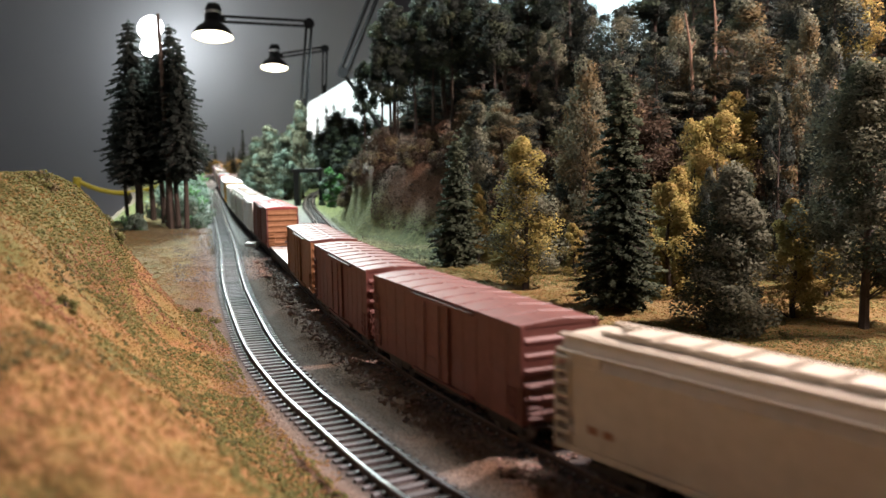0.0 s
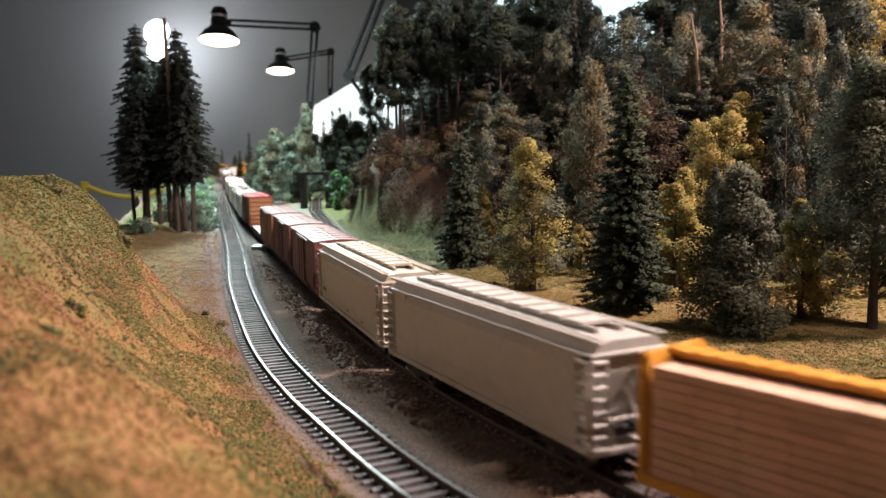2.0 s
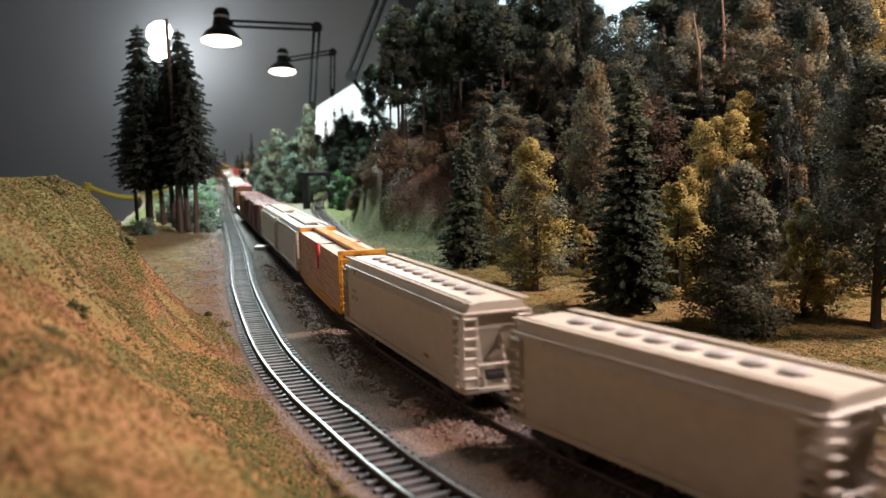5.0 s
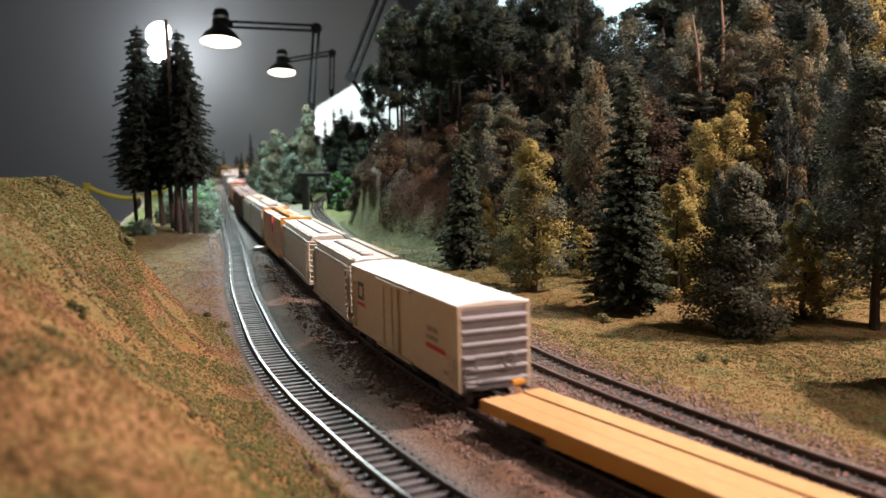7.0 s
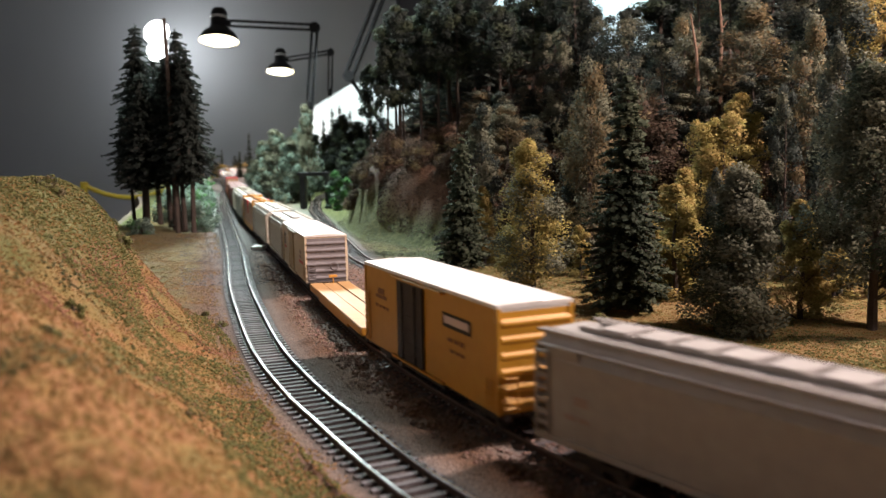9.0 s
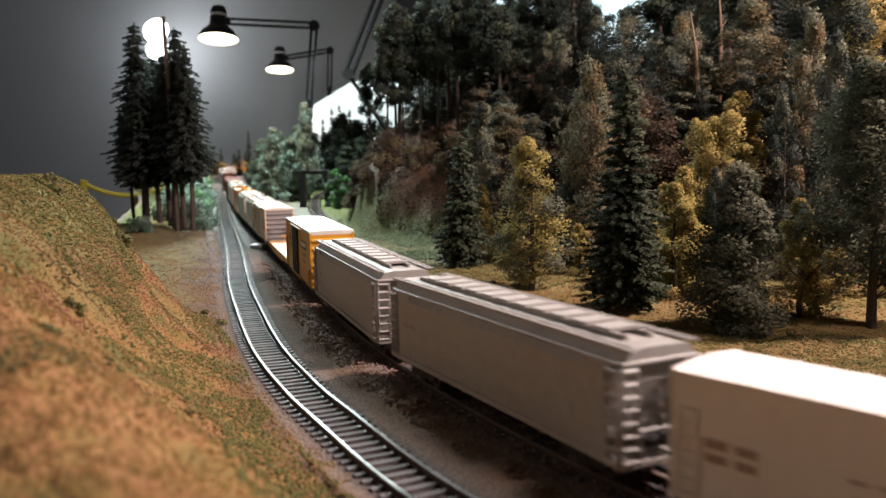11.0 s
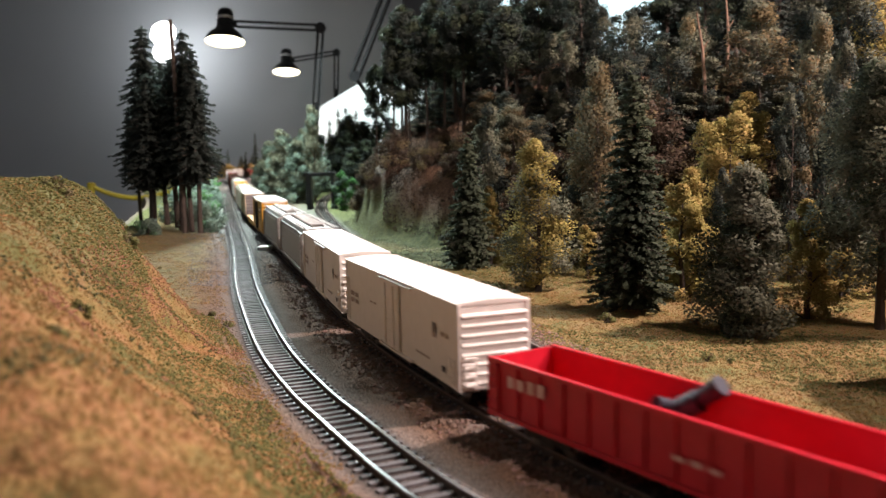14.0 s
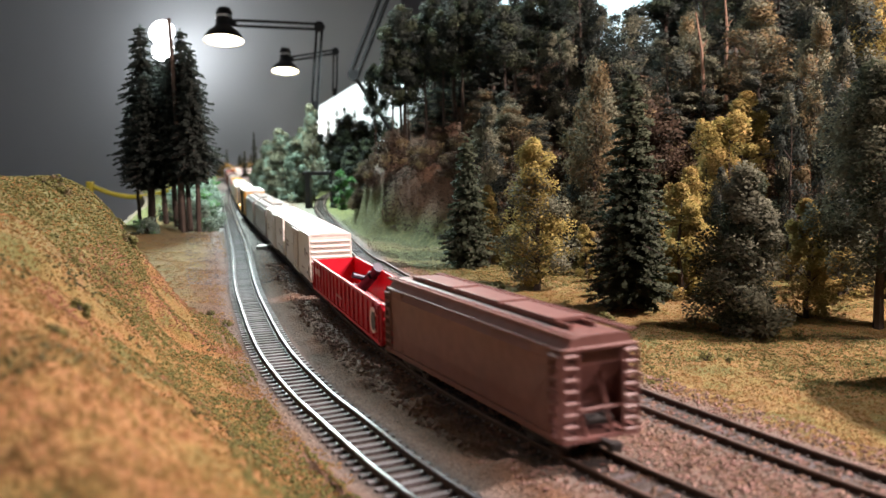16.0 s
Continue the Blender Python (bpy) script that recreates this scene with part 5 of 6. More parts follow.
def fir(name, h, w, mat, seed, bare=0.05, tiers=22, dense=1.0, label="", droop=0.25, leaf=0.0030, power=0.75, ragged=0.0):
    """Conifer: whorls of branches with needles along them."""
    rnd = random.Random(seed)
    th = tagged(empty(name), label, "tree", "trees of the model forest")
    pts, limbs = [], []
    for i in range(tiers):
        t = (i + rnd.uniform(-0.3, 0.3)) / tiers
        t = min(max(t, 0), 0.985)
        z = h * (bare + (1 - bare) * t)
        reach = w / 2 * (1 - t) ** power * rnd.uniform(0.75, 1.1) + w * 0.03
        if t < 0.12:
            reach *= 0.55 + 3.5 * t
        n = max(4, int((5 + 5 * (1 - t)) * dense))
        a0 = rnd.uniform(0, 6.28)
        for j in range(n):
            a = a0 + 6.283 * j / n + rnd.uniform(-0.3, 0.3)
            L = reach * rnd.uniform(0.55 - ragged, 1.15 + ragged)
            tip = Vector((math.cos(a) * L, math.sin(a) * L, z - L * droop * rnd.uniform(0.4, 1.5)))
            limbs.append(((0, 0, z), tip, 0.0006 + 0.0006 * (1 - t)))
            k = max(3, int(L / leaf * 1.5 * dense))
            for q in range(k):
                u = 0.12 + 0.88 * (q + rnd.random()) / k
                side = rnd.uniform(-1, 1) * L * 0.20 * (1.1 - u)
                pts.append(((tip.x * u - math.sin(a) * side, tip.y * u + math.cos(a) * side, z + (tip.z - z) * u - abs(side) * 0.25 + rnd.uniform(-1, 1) * 0.0012), 1.0, Vector((math.cos(a) * u, math.sin(a) * u, 0.55 + rnd.uniform(-0.5, 0.5))).normalized()))
    for q in range(12):
        pts.append(((rnd.gauss(0, 0.0012), rnd.gauss(0, 0.0012), h * rnd.uniform(0.95, 1.02)), 0.8, Vector((0, -0.3, 1)).normalized()))
    trunk_mesh(th, h * 0.98, 0.0022 + 0.010 * h, rnd, limbs[::2])
    leaf_mesh("crown", pts, leaf, rnd, mat, th)
    return th


def fluffy(name, h, w, mat, seed, bare=0.08, count=4200, label="", leaf=0.0016, mat2=None, taper=0.5, lobes=34):
    """Foam-foliage tree: clumps of fine flakes on limbs, uneven outline with gaps."""
    rnd = random.Random(seed)
    th = tagged(empty(name), label, "tree", "trees of the model forest")
    limbs, one, two = [], [], []
    blobs = []
    for i in range(lobes):
        t = (i + rnd.random()) / lobes
        z = h * (bare + (1 - bare) * t * 0.97)
        prof = (min(1, (t + 0.03) / 0.12) ** 0.6) * (1 - taper * max(0, t - 0.3)) * math.sqrt(max(0.02, 1 - max(0, (t - 0.55) / 0.47) ** 2))
        a, r = rnd.uniform(0, 6.283), w / 2 * prof * rnd.uniform(0.35, 0.86)
        c = Vector((math.cos(a) * r, math.sin(a) * r, z))
        rad = w * rnd.uniform(0.13, 0.24) * (0.6 + 0.4 * prof)
        blobs.append((c, rad))
        limbs.append(((0, 0, z - r * 0.7 if z - r * 0.7 > h * bare * 0.5 else h * bare * 0.5), c, 0.0008))
    per = count // lobes
    for c, rad in blobs:
        tgt = two if (mat2 and rnd.random() < 0.4) else one
        for q in range(per):
            d = Vector((rnd.gauss(0, 1), rnd.gauss(0, 1), rnd.gauss(0, 1)))
            d.normalize()
            k = rad * (rnd.random() ** 0.35)
            tgt.append(((c.x + d.x * k, c.y + d.y * k, c.z + d.z * k * 0.85), 1.0, (d * 0.7 + Vector((c.x, c.y, 0.25 * w)) * (1.0 / w)).normalized()))
    trunk_mesh(th, h * 0.85, 0.0018 + 0.011 * h, rnd, limbs[::2], 0.015)
    leaf_mesh("crown", one, leaf, rnd, mat, th)
    if two:
        leaf_mesh("crown_tint", two, leaf, rnd, mat2, th)
    return th


def stand(tree, x, y, turn=0.0, k=1.0, sink=0.002):
    tree.matrix_world = pose(x, y, ground_z(x, y) - sink, 0, 0, turn) @ Matrix.Diagonal((k, k, k, 1))
    return tree


def again(tree, x, y, turn, k, ztop=None, h=None, wide=1.0):
    """A copy of a tree, scaled so that its top comes to ztop."""
    z = ground_z(x, y) - 0.003
    kz = (ztop - z) / h if ztop else k
    m = pose(x, y, z, 0, 0, turn) @ Matrix.Diagonal((k * wide, k * wide, kz, 1))
    t = copy_thing(tree, Matrix())
    t.matrix_basis = m
    return t


def build_trees():
    # the row at the meadow's edge: x, y, height, width
    stand(fir("fir_tree", 0.146, 0.066, M["fir"], 11, label="dark green fir at the meadow's edge", tiers=32, dense=2.2, leaf=0.0021), 0.024, 0.94)
    stand(fluffy("broadleaf_tree", 0.143, 0.074, M["lime_leaf"], 12, 0.10, 20000, "grey-green tree with yellow leaves at the meadow's edge", 0.0012, M["grey_leaf"], 0.9, 56), 0.083, 0.79)
    stand(fir("fir_tree", 0.184, 0.080, M["fir"], 13, label="tall dark fir with layered branches", tiers=38, dense=2.4, leaf=0.0018), 0.143, 0.668)
    stand(fluffy("broadleaf_tree", 0.114, 0.072, M["grey_leaf"], 14, 0.02, 30000, "dense grey-green tree at the meadow's edge", 0.0012, M["fir"], 0.95, 70), 0.203, 0.587)
    stand(fluffy("broadleaf_tree", 0.182, 0.092, M["grey_leaf"], 15, 0.18, 30000, "grey-green tree with a bare lower trunk", 0.0013, M["fir"], 0.6, 66), 0.296, 0.588)
    gold = fluffy("golden_tree", 0.10, 0.055, M["gold_leaf"], 16, 0.03, 13000, "golden autumn tree of fine foliage", 0.0011, M["lime_leaf"], 0.6, 36)
    stand(gold, 0.195, 0.72)
    lime = fluffy("golden_tree", 0.16, 0.075, M["lime_leaf"], 17, 0.08, 11000, "tall yellow-green tree behind the front row", 0.0015, M["gold_leaf"], 0.4, 44)
    stand(lime, 0.275, 0.84)
    grey = fluffy("broadleaf_tree", 0.16, 0.060, M["grey_leaf"], 18, 0.05, 9000, "narrow grey-green tree on the slope", 0.0016, M["dark_leaf"], 0.5, 40)
    stand(grey, 0.045, 1.03)
    brown = fluffy("broadleaf_tree", 0.18, 0.085, M["brown_leaf"], 19, 0.06, 10000, "olive-brown tree on the slope", 0.0017, M["grey_leaf"], 0.4, 44)
    stand(brown, 0.165, 0.95)
    dark = fluffy("broadleaf_tree", 0.2, 0.085, M["dark_leaf"], 20, 0.05, 9000, "dark green tree in the shade of the slope", 0.0018, M["grey_leaf"], 0.5, 40)
    stand(dark, 0.42, 0.92)
    pine = fir("pine_tree", 0.24, 0.095, M["dark_leaf"], 21, 0.52, 20, 1.3, "tall dark pine with a bare trunk", 0.15, 0.0040)
    stand(pine, 0.02, 1.50)
    pine2 = fluffy("pine_tree", 0.24, 0.085, M["dark_leaf"], 22, 0.52, 8000, "tall dark pine with a bare trunk", 0.0024, M["fir"], 0.4, 36)
    stand(pine2, -0.065, 1.47)
    fir2 = fir("fir_tree", 0.2, 0.08, M["dark_leaf"], 23, 0.05, 24, 1.1, "dark fir on the wooded hill", 0.25, 0.0036)
    stand(fir2, 0.52, 1.0)
    H = {"grey": (grey, 0.16, 0.060), "brown": (brown, 0.18, 0.085), "dark": (dark, 0.2, 0.085), "pine": (pine, 0.24, 0.095), "pine2": (pine2, 0.24, 0.085), "fir2": (fir2, 0.2, 0.08), "gold": (gold, 0.10, 0.055), "lime": (lime, 0.16, 0.075)}

    def place(kind, x, y, top, wide):
        t, h, w = H[kind]
        again(t, x, y, (x * 9171 + y * 517) % 360, 1.0, top, h, wide / w)

    # kind, x, y, top, width
    for row in [
            ("grey", 0.049, 1.00, 0.176, 0.049), ("brown", 0.159, 0.92, 0.212, 0.060), ("grey", 0.168, 1.20, 0.287, 0.055), ("grey", 0.151, 1.25, 0.286, 0.049),
            ("dark", 0.237, 1.15, 0.300, 0.082), ("dark", 0.259, 1.02, 0.253, 0.063), ("brown", 0.294, 1.05, 0.276, 0.061), ("lime", 0.252, 0.84, 0.147, 0.052),
            ("gold", 0.307, 0.90, 0.177, 0.070), ("brown", 0.353, 1.00, 0.283, 0.091), ("dark", 0.317, 0.80, 0.177, 0.042), ("brown", 0.364, 0.86, 0.246, 0.062),
            ("dark", 0.362, 0.80, 0.222, 0.052), ("lime", 0.464, 0.95, 0.287, 0.068), ("dark", 0.334, 0.72, 0.153, 0.052), ("gold", 0.206, 0.745, 0.105, 0.056),
            ("gold", 0.264, 0.63, 0.083, 0.045), ("gold", 0.188, 0.80, 0.075, 0.05), ("gold", 0.139, 0.86, 0.048, 0.034), ("gold", 0.050, 0.98, 0.084, 0.038),
            ("brown", 0.087, 1.12, 0.179, 0.066), ("gold", 0.319, 0.70, 0.039, 0.041), ("gold", 0.366, 0.72, 0.045, 0.042), ("grey", 0.306, 1.00, 0.225, 0.046),
            ("dark", 0.247, 0.78, 0.103, 0.030), ("dark", 0.138, 0.95, 0.108, 0.037),]:
        place(*row)
    # the dark wood on top of the hill
    for row in [
            ("pine2", -0.117, 1.50, 0.271, 0.044), ("pine2", -0.085, 1.46, 0.290, 0.052), ("pine2", -0.057, 1.44, 0.289, 0.052), ("pine2", -0.028, 1.44, 0.325, 0.056),
            ("pine2", -0.000, 1.42, 0.343, 0.055), ("pine2", 0.031, 1.40, 0.357, 0.064), ("pine", 0.059, 1.44, 0.354, 0.056), ("pine2", 0.079, 1.38, 0.365, 0.072),
            ("pine", 0.121, 1.46, 0.388, 0.076), ("pine2", 0.151, 1.40, 0.376, 0.073), ("pine2", 0.200, 1.50, 0.403, 0.078), ("pine2", -0.076, 1.58, 0.335, 0.057),
            ("pine2", -0.015, 1.60, 0.396, 0.073), ("pine2", 0.057, 1.62, 0.428, 0.084),]:
        place(*row)
    for row in [("dark", 0.282, 1.28, 0.325, 0.07), ("dark", 0.232, 1.30, 0.325, 0.06), ("grey", 0.262, 1.22, 0.30, 0.06), ("pine2", 0.092, 1.30, 0.33, 0.06), ("dark", 0.085, 1.22, 0.205, 0.06), ("dark", 0.118, 1.26, 0.22, 0.06), ("brown", 0.06, 1.30, 0.21, 0.06)]:
        place(*row)
    rnd = random.Random(31)
    for gy in np.arange(1.12, 2.3, 0.115):
        for gx in np.arange(0.10, 1.35, 0.10):
            x, y = gx + rnd.uniform(-0.04, 0.04), gy + rnd.uniform(-0.04, 0.04)
            if x / y > 0.60 or (y < 1.30 and x < 0.36) or (0.064 < x / y < 0.086 and y > 1.3) or (0.185 < x / y < 0.245 and y > 1.15):
                continue
            place(rnd.choice(["dark", "pine2", "fir2", "brown", "grey", "dark"]), x, y, ground_z(x, y) + rnd.uniform(0.15, 0.22), rnd.uniform(0.07, 0.10))
    for x, y, top, w in ((-0.02, 1.66, 0.30, 0.09), (0.045, 1.62, 0.33, 0.08), (0.02, 1.74, 0.34, 0.10), (0.07, 1.70, 0.36, 0.09), (0.11, 1.66, 0.36, 0.09), (0.155, 1.78, 0.40, 0.10), (-0.03, 1.78, 0.32, 0.09), (0.10, 1.85, 0.40, 0.11), (0.20, 1.64, 0.38, 0.09), (0.05, 1.92, 0.40, 0.11), (0.0, 1.95, 0.36, 0.10), (0.25, 1.72, 0.41, 0.10)):
        place("dark", x, y, top, w)
    for x, y, top, w in ((-0.045, 1.56, 0.215, 0.06), (-0.01, 1.57, 0.235, 0.07), (0.03, 1.55, 0.245, 0.07), (0.07, 1.53, 0.255, 0.07), (0.11, 1.51, 0.265, 0.07), (0.15, 1.50, 0.27, 0.07), (0.0, 1.50, 0.20, 0.05), (0.05, 1.48, 0.22, 0.05)):
        place("dark", x, y, top, w)
    for i in range(34):
        x, y = rnd.uniform(0.07, 0.56), rnd.uniform(0.92, 1.2)
        if ground_z(x, y) > 0.02:
            place(rnd.choice(["dark", "brown", "grey", "brown"]), x, y, ground_z(x, y) + rnd.uniform(0.05, 0.10), rnd.uniform(0.05, 0.075))
    # bushes on the hill's nose
    bush = fluffy("bush", 0.05, 0.075, M["bush_leaf"], 33, 0.02, 5000, "low brown bush on the hillside, coloured dark as if shaded", 0.0014, M["brown_leaf"], 0.3, 26)
    stand(bush, -0.085, 1.40)
    for x, y, k in ((-0.13, 1.46, 0.7), (-0.115, 1.40, 0.6), (-0.15, 1.53, 0.6), (0.06, 1.12, 0.9), (0.07, 1.22, 1.0), (0.10, 1.04, 0.9), (-0.04, 1.31, 0.6), (-0.02, 1.27, 0.7), (0.01, 1.21, 0.6), (0.03, 1.25, 0.8), (-0.01, 1.38, 0.8), (0.05, 1.32, 0.8), (0.09, 1.35, 0.9), (0.13, 1.38, 0.9)):
        again(bush, x, y, x * 5000 % 360, k)
    for x, y, k in ((0.225, 0.95, 1.1), (0.25, 0.93, 1.2), (0.24, 0.99, 1.4), (0.265, 0.90, 1.0), (0.115, 0.99, 1.0), (0.135, 1.02, 1.2), (0.15, 0.985, 1.0), (0.285, 0.88, 1.0), (0.33, 0.87, 1.2), (0.30, 0.93, 1.3), (0.38, 0.84, 1.2), (0.10, 1.04, 1.2), (0.205, 0.93, 0.9), (0.18, 0.99, 1.2)):
        again(bush, x, y, x * 8000 % 360, k)
    for x, y, k in ((-0.165, 1.60, 0.45), (-0.155, 1.55, 0.5), (-0.13, 1.50, 0.6)):
        again(bush, x, y, x * 5000 % 360, k)
    # bare snags
    for a, b in (((0.296, 1.0, 0.19), (0.286, 1.0, 0.272)), ((0.337, 1.05, 0.22), (0.334, 1.05, 0.30))):
        t = tagged(empty("dead_snag"), "bare reddish dead tree trunk", "tree", "trees of the model forest")
        base = Vector((a[0], a[1], ground_z(a[0], a[1]) - 0.003))
        mid = Vector(a).lerp(Vector(b), 0.5) + Vector((0.002, 0, 0))
        part("trunk", rods((base, a, 0.0026, 0.0021, 7), (a, mid, 0.0021, 0.0017, 7), (mid, b, 0.0017, 0.0009, 7), (mid, mid + Vector((0.006, 0, 0.01)), 0.001, 0.0005, 5)), M["snag"], t)
    # the tall clump on the open side of the siding
    big = fir("pine_tree", 0.37, 0.095, M["dark_leaf"], 41, 0.30, 36, 2.4, "tall dark conifer with a bare trunk, backlit", 0.40, 0.0027, 0.55, 0.3)
    stand(big, -0.544, 1.60)
    for x, y, top, w in ((-0.442, 1.50, 0.340, 0.062), (-0.416, 1.46, 0.304, 0.058), (-0.535, 1.66, 0.309, 0.070), (-0.490, 1.58, 0.305, 0.068), (-0.585, 1.66, 0.255, 0.05), (-0.513, 1.52, 0.270, 0.062), (-0.465, 1.52, 0.30, 0.066)):
        again(big, x, y, x * 7000 % 360, 1.0, top, 0.37, w * 1.1 / 0.08)
    t = tagged(empty("dead_snag"), "bare dark pole-like trunk among conifers", "tree", "trees of the model forest")
    part("trunk", rods(((-0.447, 1.48, -0.006), (-0.4535, 1.48, 0.353), 0.006, 0.003, 8)), M["bark"], t)
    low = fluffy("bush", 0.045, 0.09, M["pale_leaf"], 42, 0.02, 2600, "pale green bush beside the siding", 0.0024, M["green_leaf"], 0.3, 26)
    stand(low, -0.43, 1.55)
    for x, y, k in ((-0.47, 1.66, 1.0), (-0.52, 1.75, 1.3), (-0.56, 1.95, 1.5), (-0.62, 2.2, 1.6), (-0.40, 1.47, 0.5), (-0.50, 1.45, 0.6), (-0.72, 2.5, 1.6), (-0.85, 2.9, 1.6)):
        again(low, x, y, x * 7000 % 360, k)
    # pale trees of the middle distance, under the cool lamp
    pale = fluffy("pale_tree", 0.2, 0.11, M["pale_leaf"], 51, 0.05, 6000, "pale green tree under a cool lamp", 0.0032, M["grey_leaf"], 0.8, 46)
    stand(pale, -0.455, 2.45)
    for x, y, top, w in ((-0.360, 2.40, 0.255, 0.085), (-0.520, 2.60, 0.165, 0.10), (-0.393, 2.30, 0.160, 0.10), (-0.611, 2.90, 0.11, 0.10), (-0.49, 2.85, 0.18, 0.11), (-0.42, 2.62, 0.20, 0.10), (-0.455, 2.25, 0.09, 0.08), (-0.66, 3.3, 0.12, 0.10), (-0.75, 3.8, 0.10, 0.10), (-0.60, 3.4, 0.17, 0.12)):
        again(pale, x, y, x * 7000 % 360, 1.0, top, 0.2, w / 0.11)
    teal = fluffy("fir_tree", 0.2, 0.11, M["fir"], 52, 0.03, 5000, "dark green tree beyond the portal", 0.0035, M["dark_leaf"], 0.8, 40)
    stand(teal, -0.422, 3.30)
    for x, y, top, w in ((-0.347, 3.20, 0.262, 0.114), (-0.284, 3.10, 0.230, 0.121), (-0.336, 2.90, 0.197, 0.113), (-0.425, 3.00, 0.190, 0.098), (-0.244, 2.70, 0.165, 0.105), (-0.38, 3.3, 0.25, 0.11), (-0.31, 3.3, 0.24, 0.12), (-0.23, 3.0, 0.23, 0.12), (-0.18, 2.85, 0.23, 0.12), (-0.28, 2.6, 0.14, 0.10), (-0.50, 3.2, 0.19, 0.10)):
        again(teal, x, y, x * 7000 % 360, 1.0, top, 0.2, w / 0.11)
    spire = fir("fir_tree", 0.3, 0.06, M["fir"], 54, 0.1, 22, 1.5, "slim dark fir beyond the portal", 0.3, 0.006)
    stand(spire, -0.412, 3.40)
    for x, y, top, w in ((-0.382, 3.40, 0.307, 0.057), (-0.343, 3.40, 0.285, 0.057), (-0.46, 3.5, 0.26, 0.06), (-1.085, 5.00, 0.253, 0.052), (-1.187, 5.20, 0.152, 0.061), (-1.369, 5.50, 0.164, 0.050), (-0.937, 4.60, 0.147, 0.060), (-1.05, 5.1, 0.19, 0.07), (-1.31, 5.6, 0.13, 0.08), (-1.45, 5.6, 0.14, 0.08), (-1.24, 5.6, 0.13, 0.08)):
        again(spire, x, y, x * 7000 % 360, 1.0, top, 0.3, w / 0.06)
    green = fluffy("bush", 0.09, 0.05, M["green_leaf"], 53, 0.02, 2200, "bright green bush beside the portal", 0.0028, M["pale_leaf"], 0.3, 24)
    stand(green, -0.245, 2.05)
    again(green, -0.225, 2.12, 40, 0.8), again(green, -0.235, 1.98, 140, 0.5)
    # autumn brush at the far end
    far = fluffy("bush", 0.08, 0.16, M["gold_leaf"], 61, 0.02, 2600, "orange autumn brush at the far end of the layout", 0.004, M["brown_leaf"], 0.3, 26)
    stand(far, -1.22, 5.35)
    for x, y, k in ((-1.35, 5.4, 1.0), (-1.08, 5.45, 1.0), (-1.5, 5.3, 0.9), (-0.95, 5.5, 0.9), (-1.42, 5.0, 0.7), (-1.2, 4.35, 0.45)):
        again(far, x, y, x * 7000 % 360, k)


build_trees()


# ---- loose scenery: turf grains, clumps and grit ----
def scatter(name, n, where, size, mat, seed, label, category):
    """Thousands of small faceted grains lying on the ground."""
    r = np.random.RandomState(seed)
    x, y = where(r, n)
    z = height(x, y)
    n = len(x)
    base = np.array([(1, 0, 0), (-0.5, 0.86, 0), (-0.5, -0.86, 0), (0, 0, 0.5), (0, 0, -0.5)])
    s = size * r.uniform(0.5, 1.5, n)
    a = r.uniform(0, 6.283, n)
    c, q = np.cos(a), np.sin(a)
    b = base[None] * s[:, None, None] * r.uniform(0.7, 1.3, (n, 5, 1))
    v = np.stack([x[:, None] + b[..., 0] * c[:, None] - b[..., 1] * q[:, None], y[:, None] + b[..., 0] * q[:, None] + b[..., 1] * c[:, None], z[:, None] + b[..., 2] + s[:, None] * 0.25], -1).reshape(-1, 3)
    tri = np.array([(0, 1, 3), (1, 2, 3), (2, 0, 3), (1, 0, 4), (2, 1, 4), (0, 2, 4)])
    f = (tri[None] + 5 * np.arange(n)[:, None, None]).reshape(-1, 3)
    ob = raw(name, v.tolist(), f.tolist(), mat)
    return tagged(ob, label, category, kind="stuff")


def bank_area(r, n):
    y = 0.10 + 0.95 * r.random_sample(n) ** 1.3
    u = r.uniform(-0.005, 0.22, n)
    return np.interp(y, FOOT_Y, FOOT_X) - u, y


def slope_area(r, n):
    x, y = bank_area(r, n)
    k = height(x, y) < 0.075
    return x[k], y[k]


def meadow_area(r, n):
    y = 0.22 + 0.75 * r.random_sample(n) ** 1.2
    o = np.argsort(BRANCH[:, 1])
    return np.interp(y, BRANCH[o, 1], BRANCH[o, 0]) + 0.024 + r.random_sample(n) * (0.1 + 0.42 * y), y


def patchy(area, f, seed, cut):
    def go(r, n):
        x, y = area(r, n)
        k = lumps(x, y, f, seed) > cut
        return x[k], y[k]
    return go


def bed_area(r, n):
    i = r.randint(0, 3, n)
    y = 0.2 + 1.0 * r.random_sample(n) ** 1.2
    x = np.zeros(n)
    for k, line in enumerate((MAIN[(S > -0.33) & (S < 4.4)], SIDING, BRANCH)):
        o = np.argsort(line[:, 1])
        x = np.where(i == k, np.interp(y, line[o, 1], line[o, 0]), x)
    off = r.uniform(-0.045, 0.045, n)
    x = x + off
    d = np.minimum(np.minimum(away(MAIN, x, y), away(SIDING, x, y)), away(BRANCH, x, y))
    k = (d > 0.0165) & (x > np.interp(y, FOOT_Y, FOOT_X) - 0.01)
    return x[k], y[k]


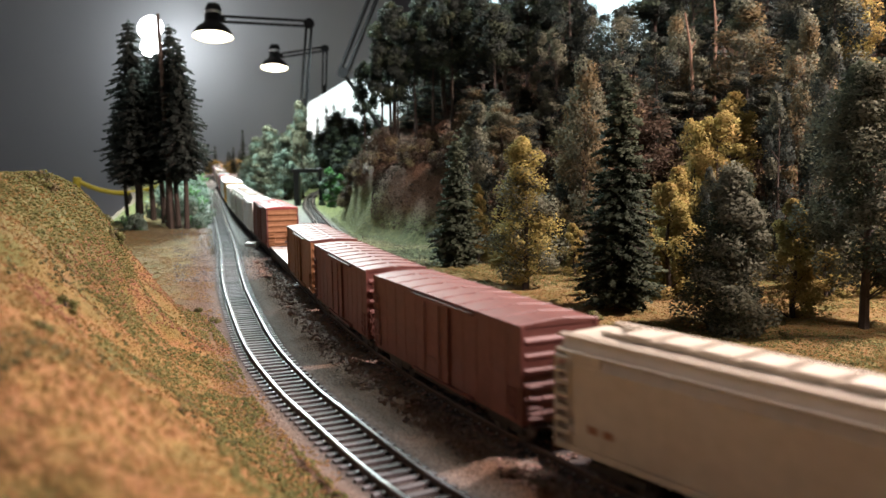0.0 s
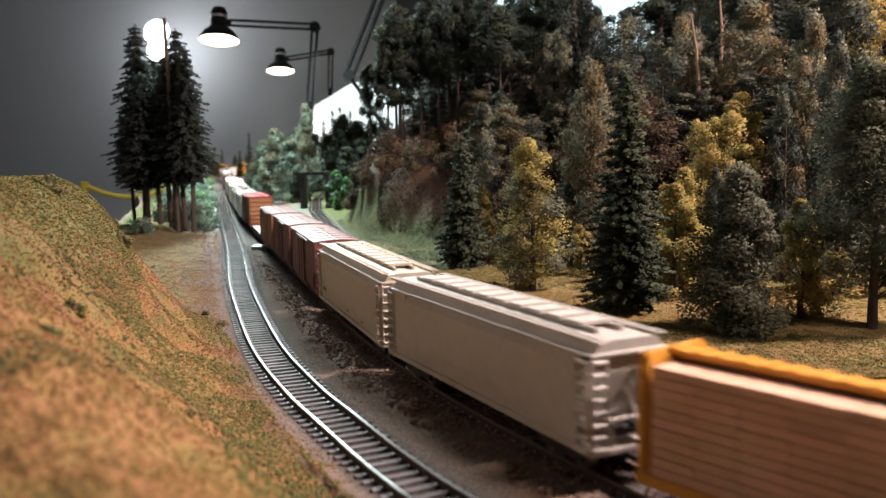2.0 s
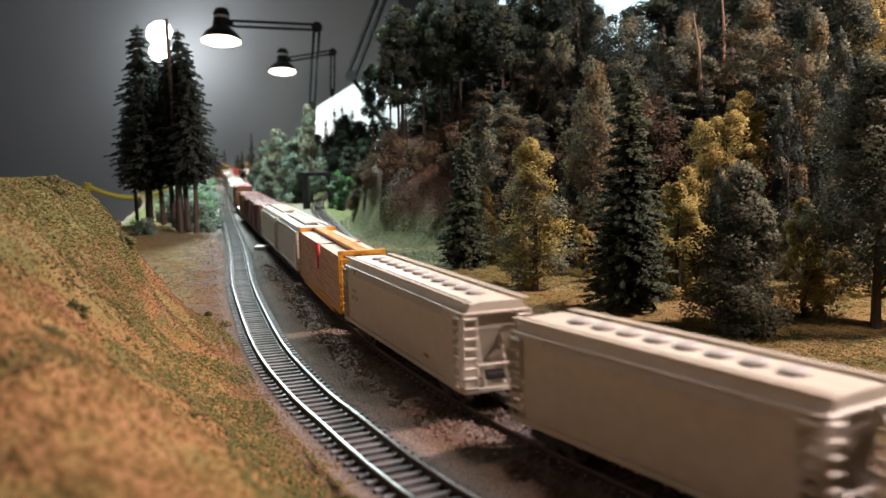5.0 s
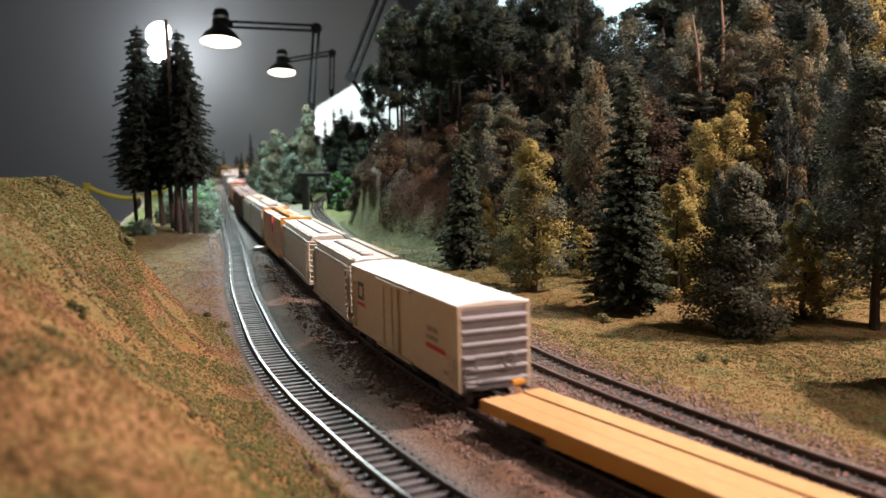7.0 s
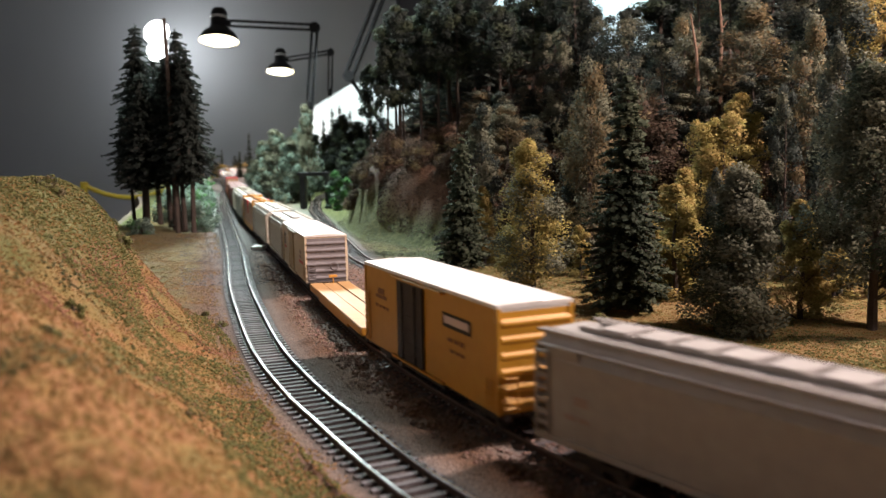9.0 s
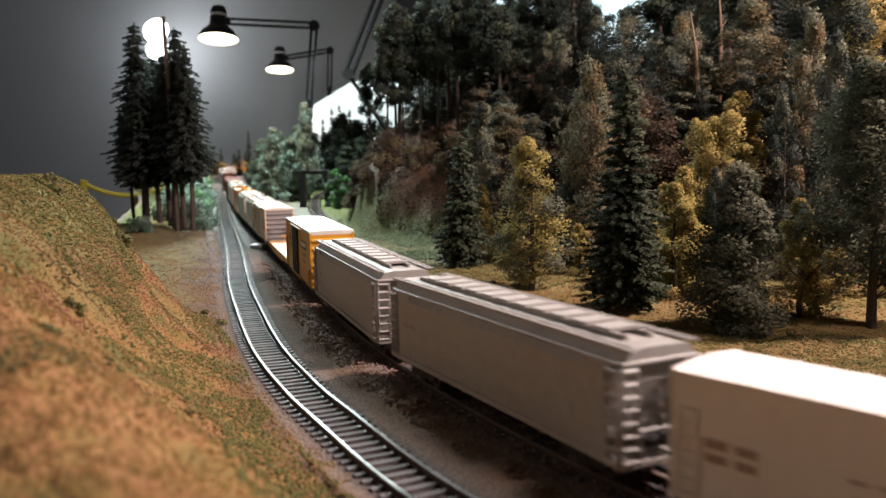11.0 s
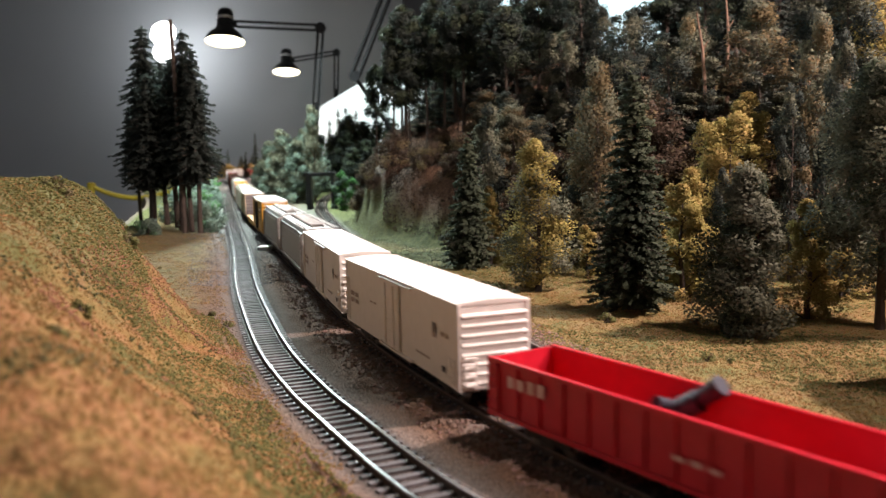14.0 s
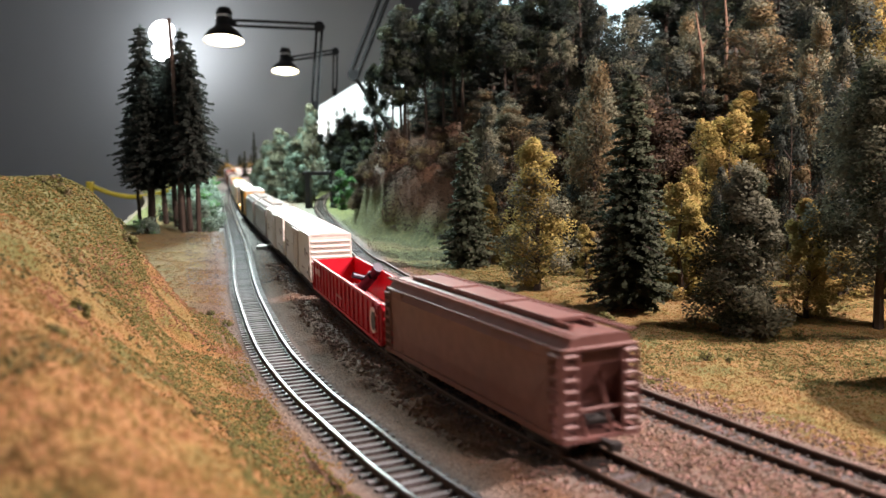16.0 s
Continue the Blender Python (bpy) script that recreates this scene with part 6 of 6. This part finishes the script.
scatter("bank_turf", 75000, bank_area, 0.0008, M["turf"], 1, "ochre and yellow ground-foam turf on the bank", "grass")
scatter("bank_dark_turf", 16000, patchy(bank_area, 75, 26, 0.35), 0.0012, M["moss"], 15, "dark olive foam tufts on the bank", "grass")
scatter("bank_green_turf", 70000, patchy(bank_area, 34, 21, 0.1), 0.0011, M["turf_green"], 2, "green ground-foam clumps on the bank", "grass")
scatter("bank_rust_turf", 60000, patchy(slope_area, 26, 22, 0.15), 0.0010, M["turf_rust"], 3, "rusty red turf patches on the bank", "grass")
def crest_area(r, n):
    y = 0.42 + 0.42 * r.random_sample(n)
    return np.interp(y, FOOT_Y, FOOT_X) - r.uniform(0.055, 0.24, n), y


scatter("crest_turf", 26000, crest_area, 0.0011, M["turf_green"], 12, "rough green foam turf along the bank's crest", "grass")
scatter("meadow_turf", 60000, meadow_area, 0.0007, M["turf"], 4, "yellow and ochre turf of the meadow", "grass")
scatter("meadow_green_turf", 45000, patchy(meadow_area, 18, 23, 0.0), 0.0009, M["turf_green"], 5, "green turf of the meadow", "grass")
def track_area(r, n):
    y = 0.16 + 0.85 * r.random_sample(n) ** 1.5
    i = r.randint(0, 2, n)
    x = np.zeros(n)
    for k, line in enumerate((MAIN[(S > -0.33) & (S < 4.4)], BRANCH)):
        o = np.argsort(line[:, 1])
        x = np.where(i == k, np.interp(y, line[o, 1], line[o, 0]), x)
    x = x + r.uniform(-0.06, 0.06, n)
    d = np.minimum(away(MAIN, x, y), away(BRANCH, x, y))
    k = ((d < 0.0065) | ((d > 0.0120) & (d < 0.040))) & (away(SIDING, x, y) > 0.026)
    return x[k], y[k]


scatter("track_ballast", 30000, track_area, 0.0012, M["ballast"], 14, "pinkish brown ballast stones lying between and beside the rails", "gravel")
scatter("ballast_grit", 30000, bed_area, 0.00045, M["grit"], 6, "brown ballast grit strewn beside the tracks", "gravel")


def soil_area(r, n):
    y = 0.30 + 1.15 * r.random_sample(n)
    o = np.argsort(SIDING[:, 1])
    x = np.interp(y, SIDING[o, 1], SIDING[o, 0]) - 0.018 - r.random_sample(n) * 0.16
    k = x > np.maximum(np.interp(y, FOOT_Y, FOOT_X) - 0.01, -0.24 - 0.24 * y)
    return x[k], y[k]


def nose_area(r, n):
    y = 0.95 + 0.9 * r.random_sample(n)
    x = -0.22 + 0.40 * r.random_sample(n)
    v = y - np.interp(x, HILL_X, HILL_Y)
    k = (v > -0.16) & (v < 0.4) & (away(BRANCH, x, y) > 0.022) & ((x < -0.085 - 0.02 * lumps(x, y, 60, 14)) | (v < 0.02))
    return x[k], y[k]


def wood_area(r, n):
    y = 0.95 + 0.85 * r.random_sample(n)
    x = -0.095 + 0.57 * r.random_sample(n) ** 1.4
    k = (y - np.interp(x, HILL_X, HILL_Y)) > 0.04
    return x[k], y[k]


def far_bed_area(r, n):
    y = 0.85 + 1.9 * r.random_sample(n) ** 1.4
    x = np.interp(y, MY[(S > 0) & (S < 4.4)], MX[(S > 0) & (S < 4.4)]) + r.uniform(-0.13, 0.055, n)
    d = np.minimum(np.minimum(away(MAIN, x, y), away(SIDING, x, y)), away(BRANCH, x, y))
    k = d > 0.0155
    return x[k], y[k]


scatter("grey_ballast", 20000, far_bed_area, 0.00075, M["stone_grit"], 13, "grey ballast grit between the distant tracks", "gravel")
scatter("soil_grit", 16000, soil_area, 0.0005, M["grit"], 7, "tan grit on the bare soil beside the siding", "gravel")
scatter("soil_turf", 26000, patchy(soil_area, 35, 24, -0.2), 0.0007, M["turf"], 8, "sparse dry turf on the soil", "grass")
scatter("hillside_turf", 22000, nose_area, 0.0011, M["turf_lit"], 9, "grey-green turf on the hillside, coloured pale as if under the cool lamp", "grass")
scatter("hillside_brush", 50000, wood_area, 0.0015, M["bush_leaf"], 10, "brown brush on the hillside, coloured dark for the trees' shade", "plant")


def clumps():
    tuft = fluffy("turf_clump", 0.010, 0.018, M["turf_green"], 71, 0.0, 700, "dark green foam tuft on the turf", 0.0009, M["brown_leaf"], 0.2, 14)
    tuft["group"] = "foam tufts"
    tuft["category"] = "plant"
    first = True
    for x, y, k in ((-0.222, 0.60, 1.0), (-0.215, 0.575, 0.5), (-0.165, 0.64, 0.6), (-0.19, 0.69, 0.6), (-0.24, 0.52, 0.7), (-0.245, 0.55, 0.9), (-0.26, 0.58, 0.9), (-0.155, 0.36, 0.7), (-0.10, 0.33, 0.45), (-0.07, 0.30, 0.4), (-0.19, 0.44, 0.5), (-0.12, 0.26, 0.5),
                    (0.152, 0.50, 0.7), (0.164, 0.495, 0.5), (0.116, 0.625, 0.9), (0.05, 0.78, 0.6), (-0.232, 0.615, 0.6), (-0.25, 0.62, 0.6), (0.23, 0.56, 0.5), (-0.335, 1.0, 0.5), (-0.30, 0.93, 0.4)):
        if first:
            stand(tuft, x, y, 0, k)
            first = False
        else:
            again(tuft, x, y, x * 9000 % 360, k)


clumps()

build_track("main_track", MAIN[::1], 0.0, (-0.2, 1.25), "main railway track with worn rails on dark ties", "rail_worn")
build_track("siding_track", SIDING, SIDING_Z, (0.15, 1.75), "siding track with shining rails on dark plastic ties")
build_track("branch_track", BRANCH, 0.0, (0.15, 1.6), "branch track with brown rails beside the meadow", "rail_worn")


# ---- everything that moves ----
SPEED = 0.1885


def motions():
    for car, s, L in TRAIN:
        walk(car, [(t, on_line(s + SPEED * t, L)) for t in np.arange(0, 16.01, 0.5).tolist()])


motions()
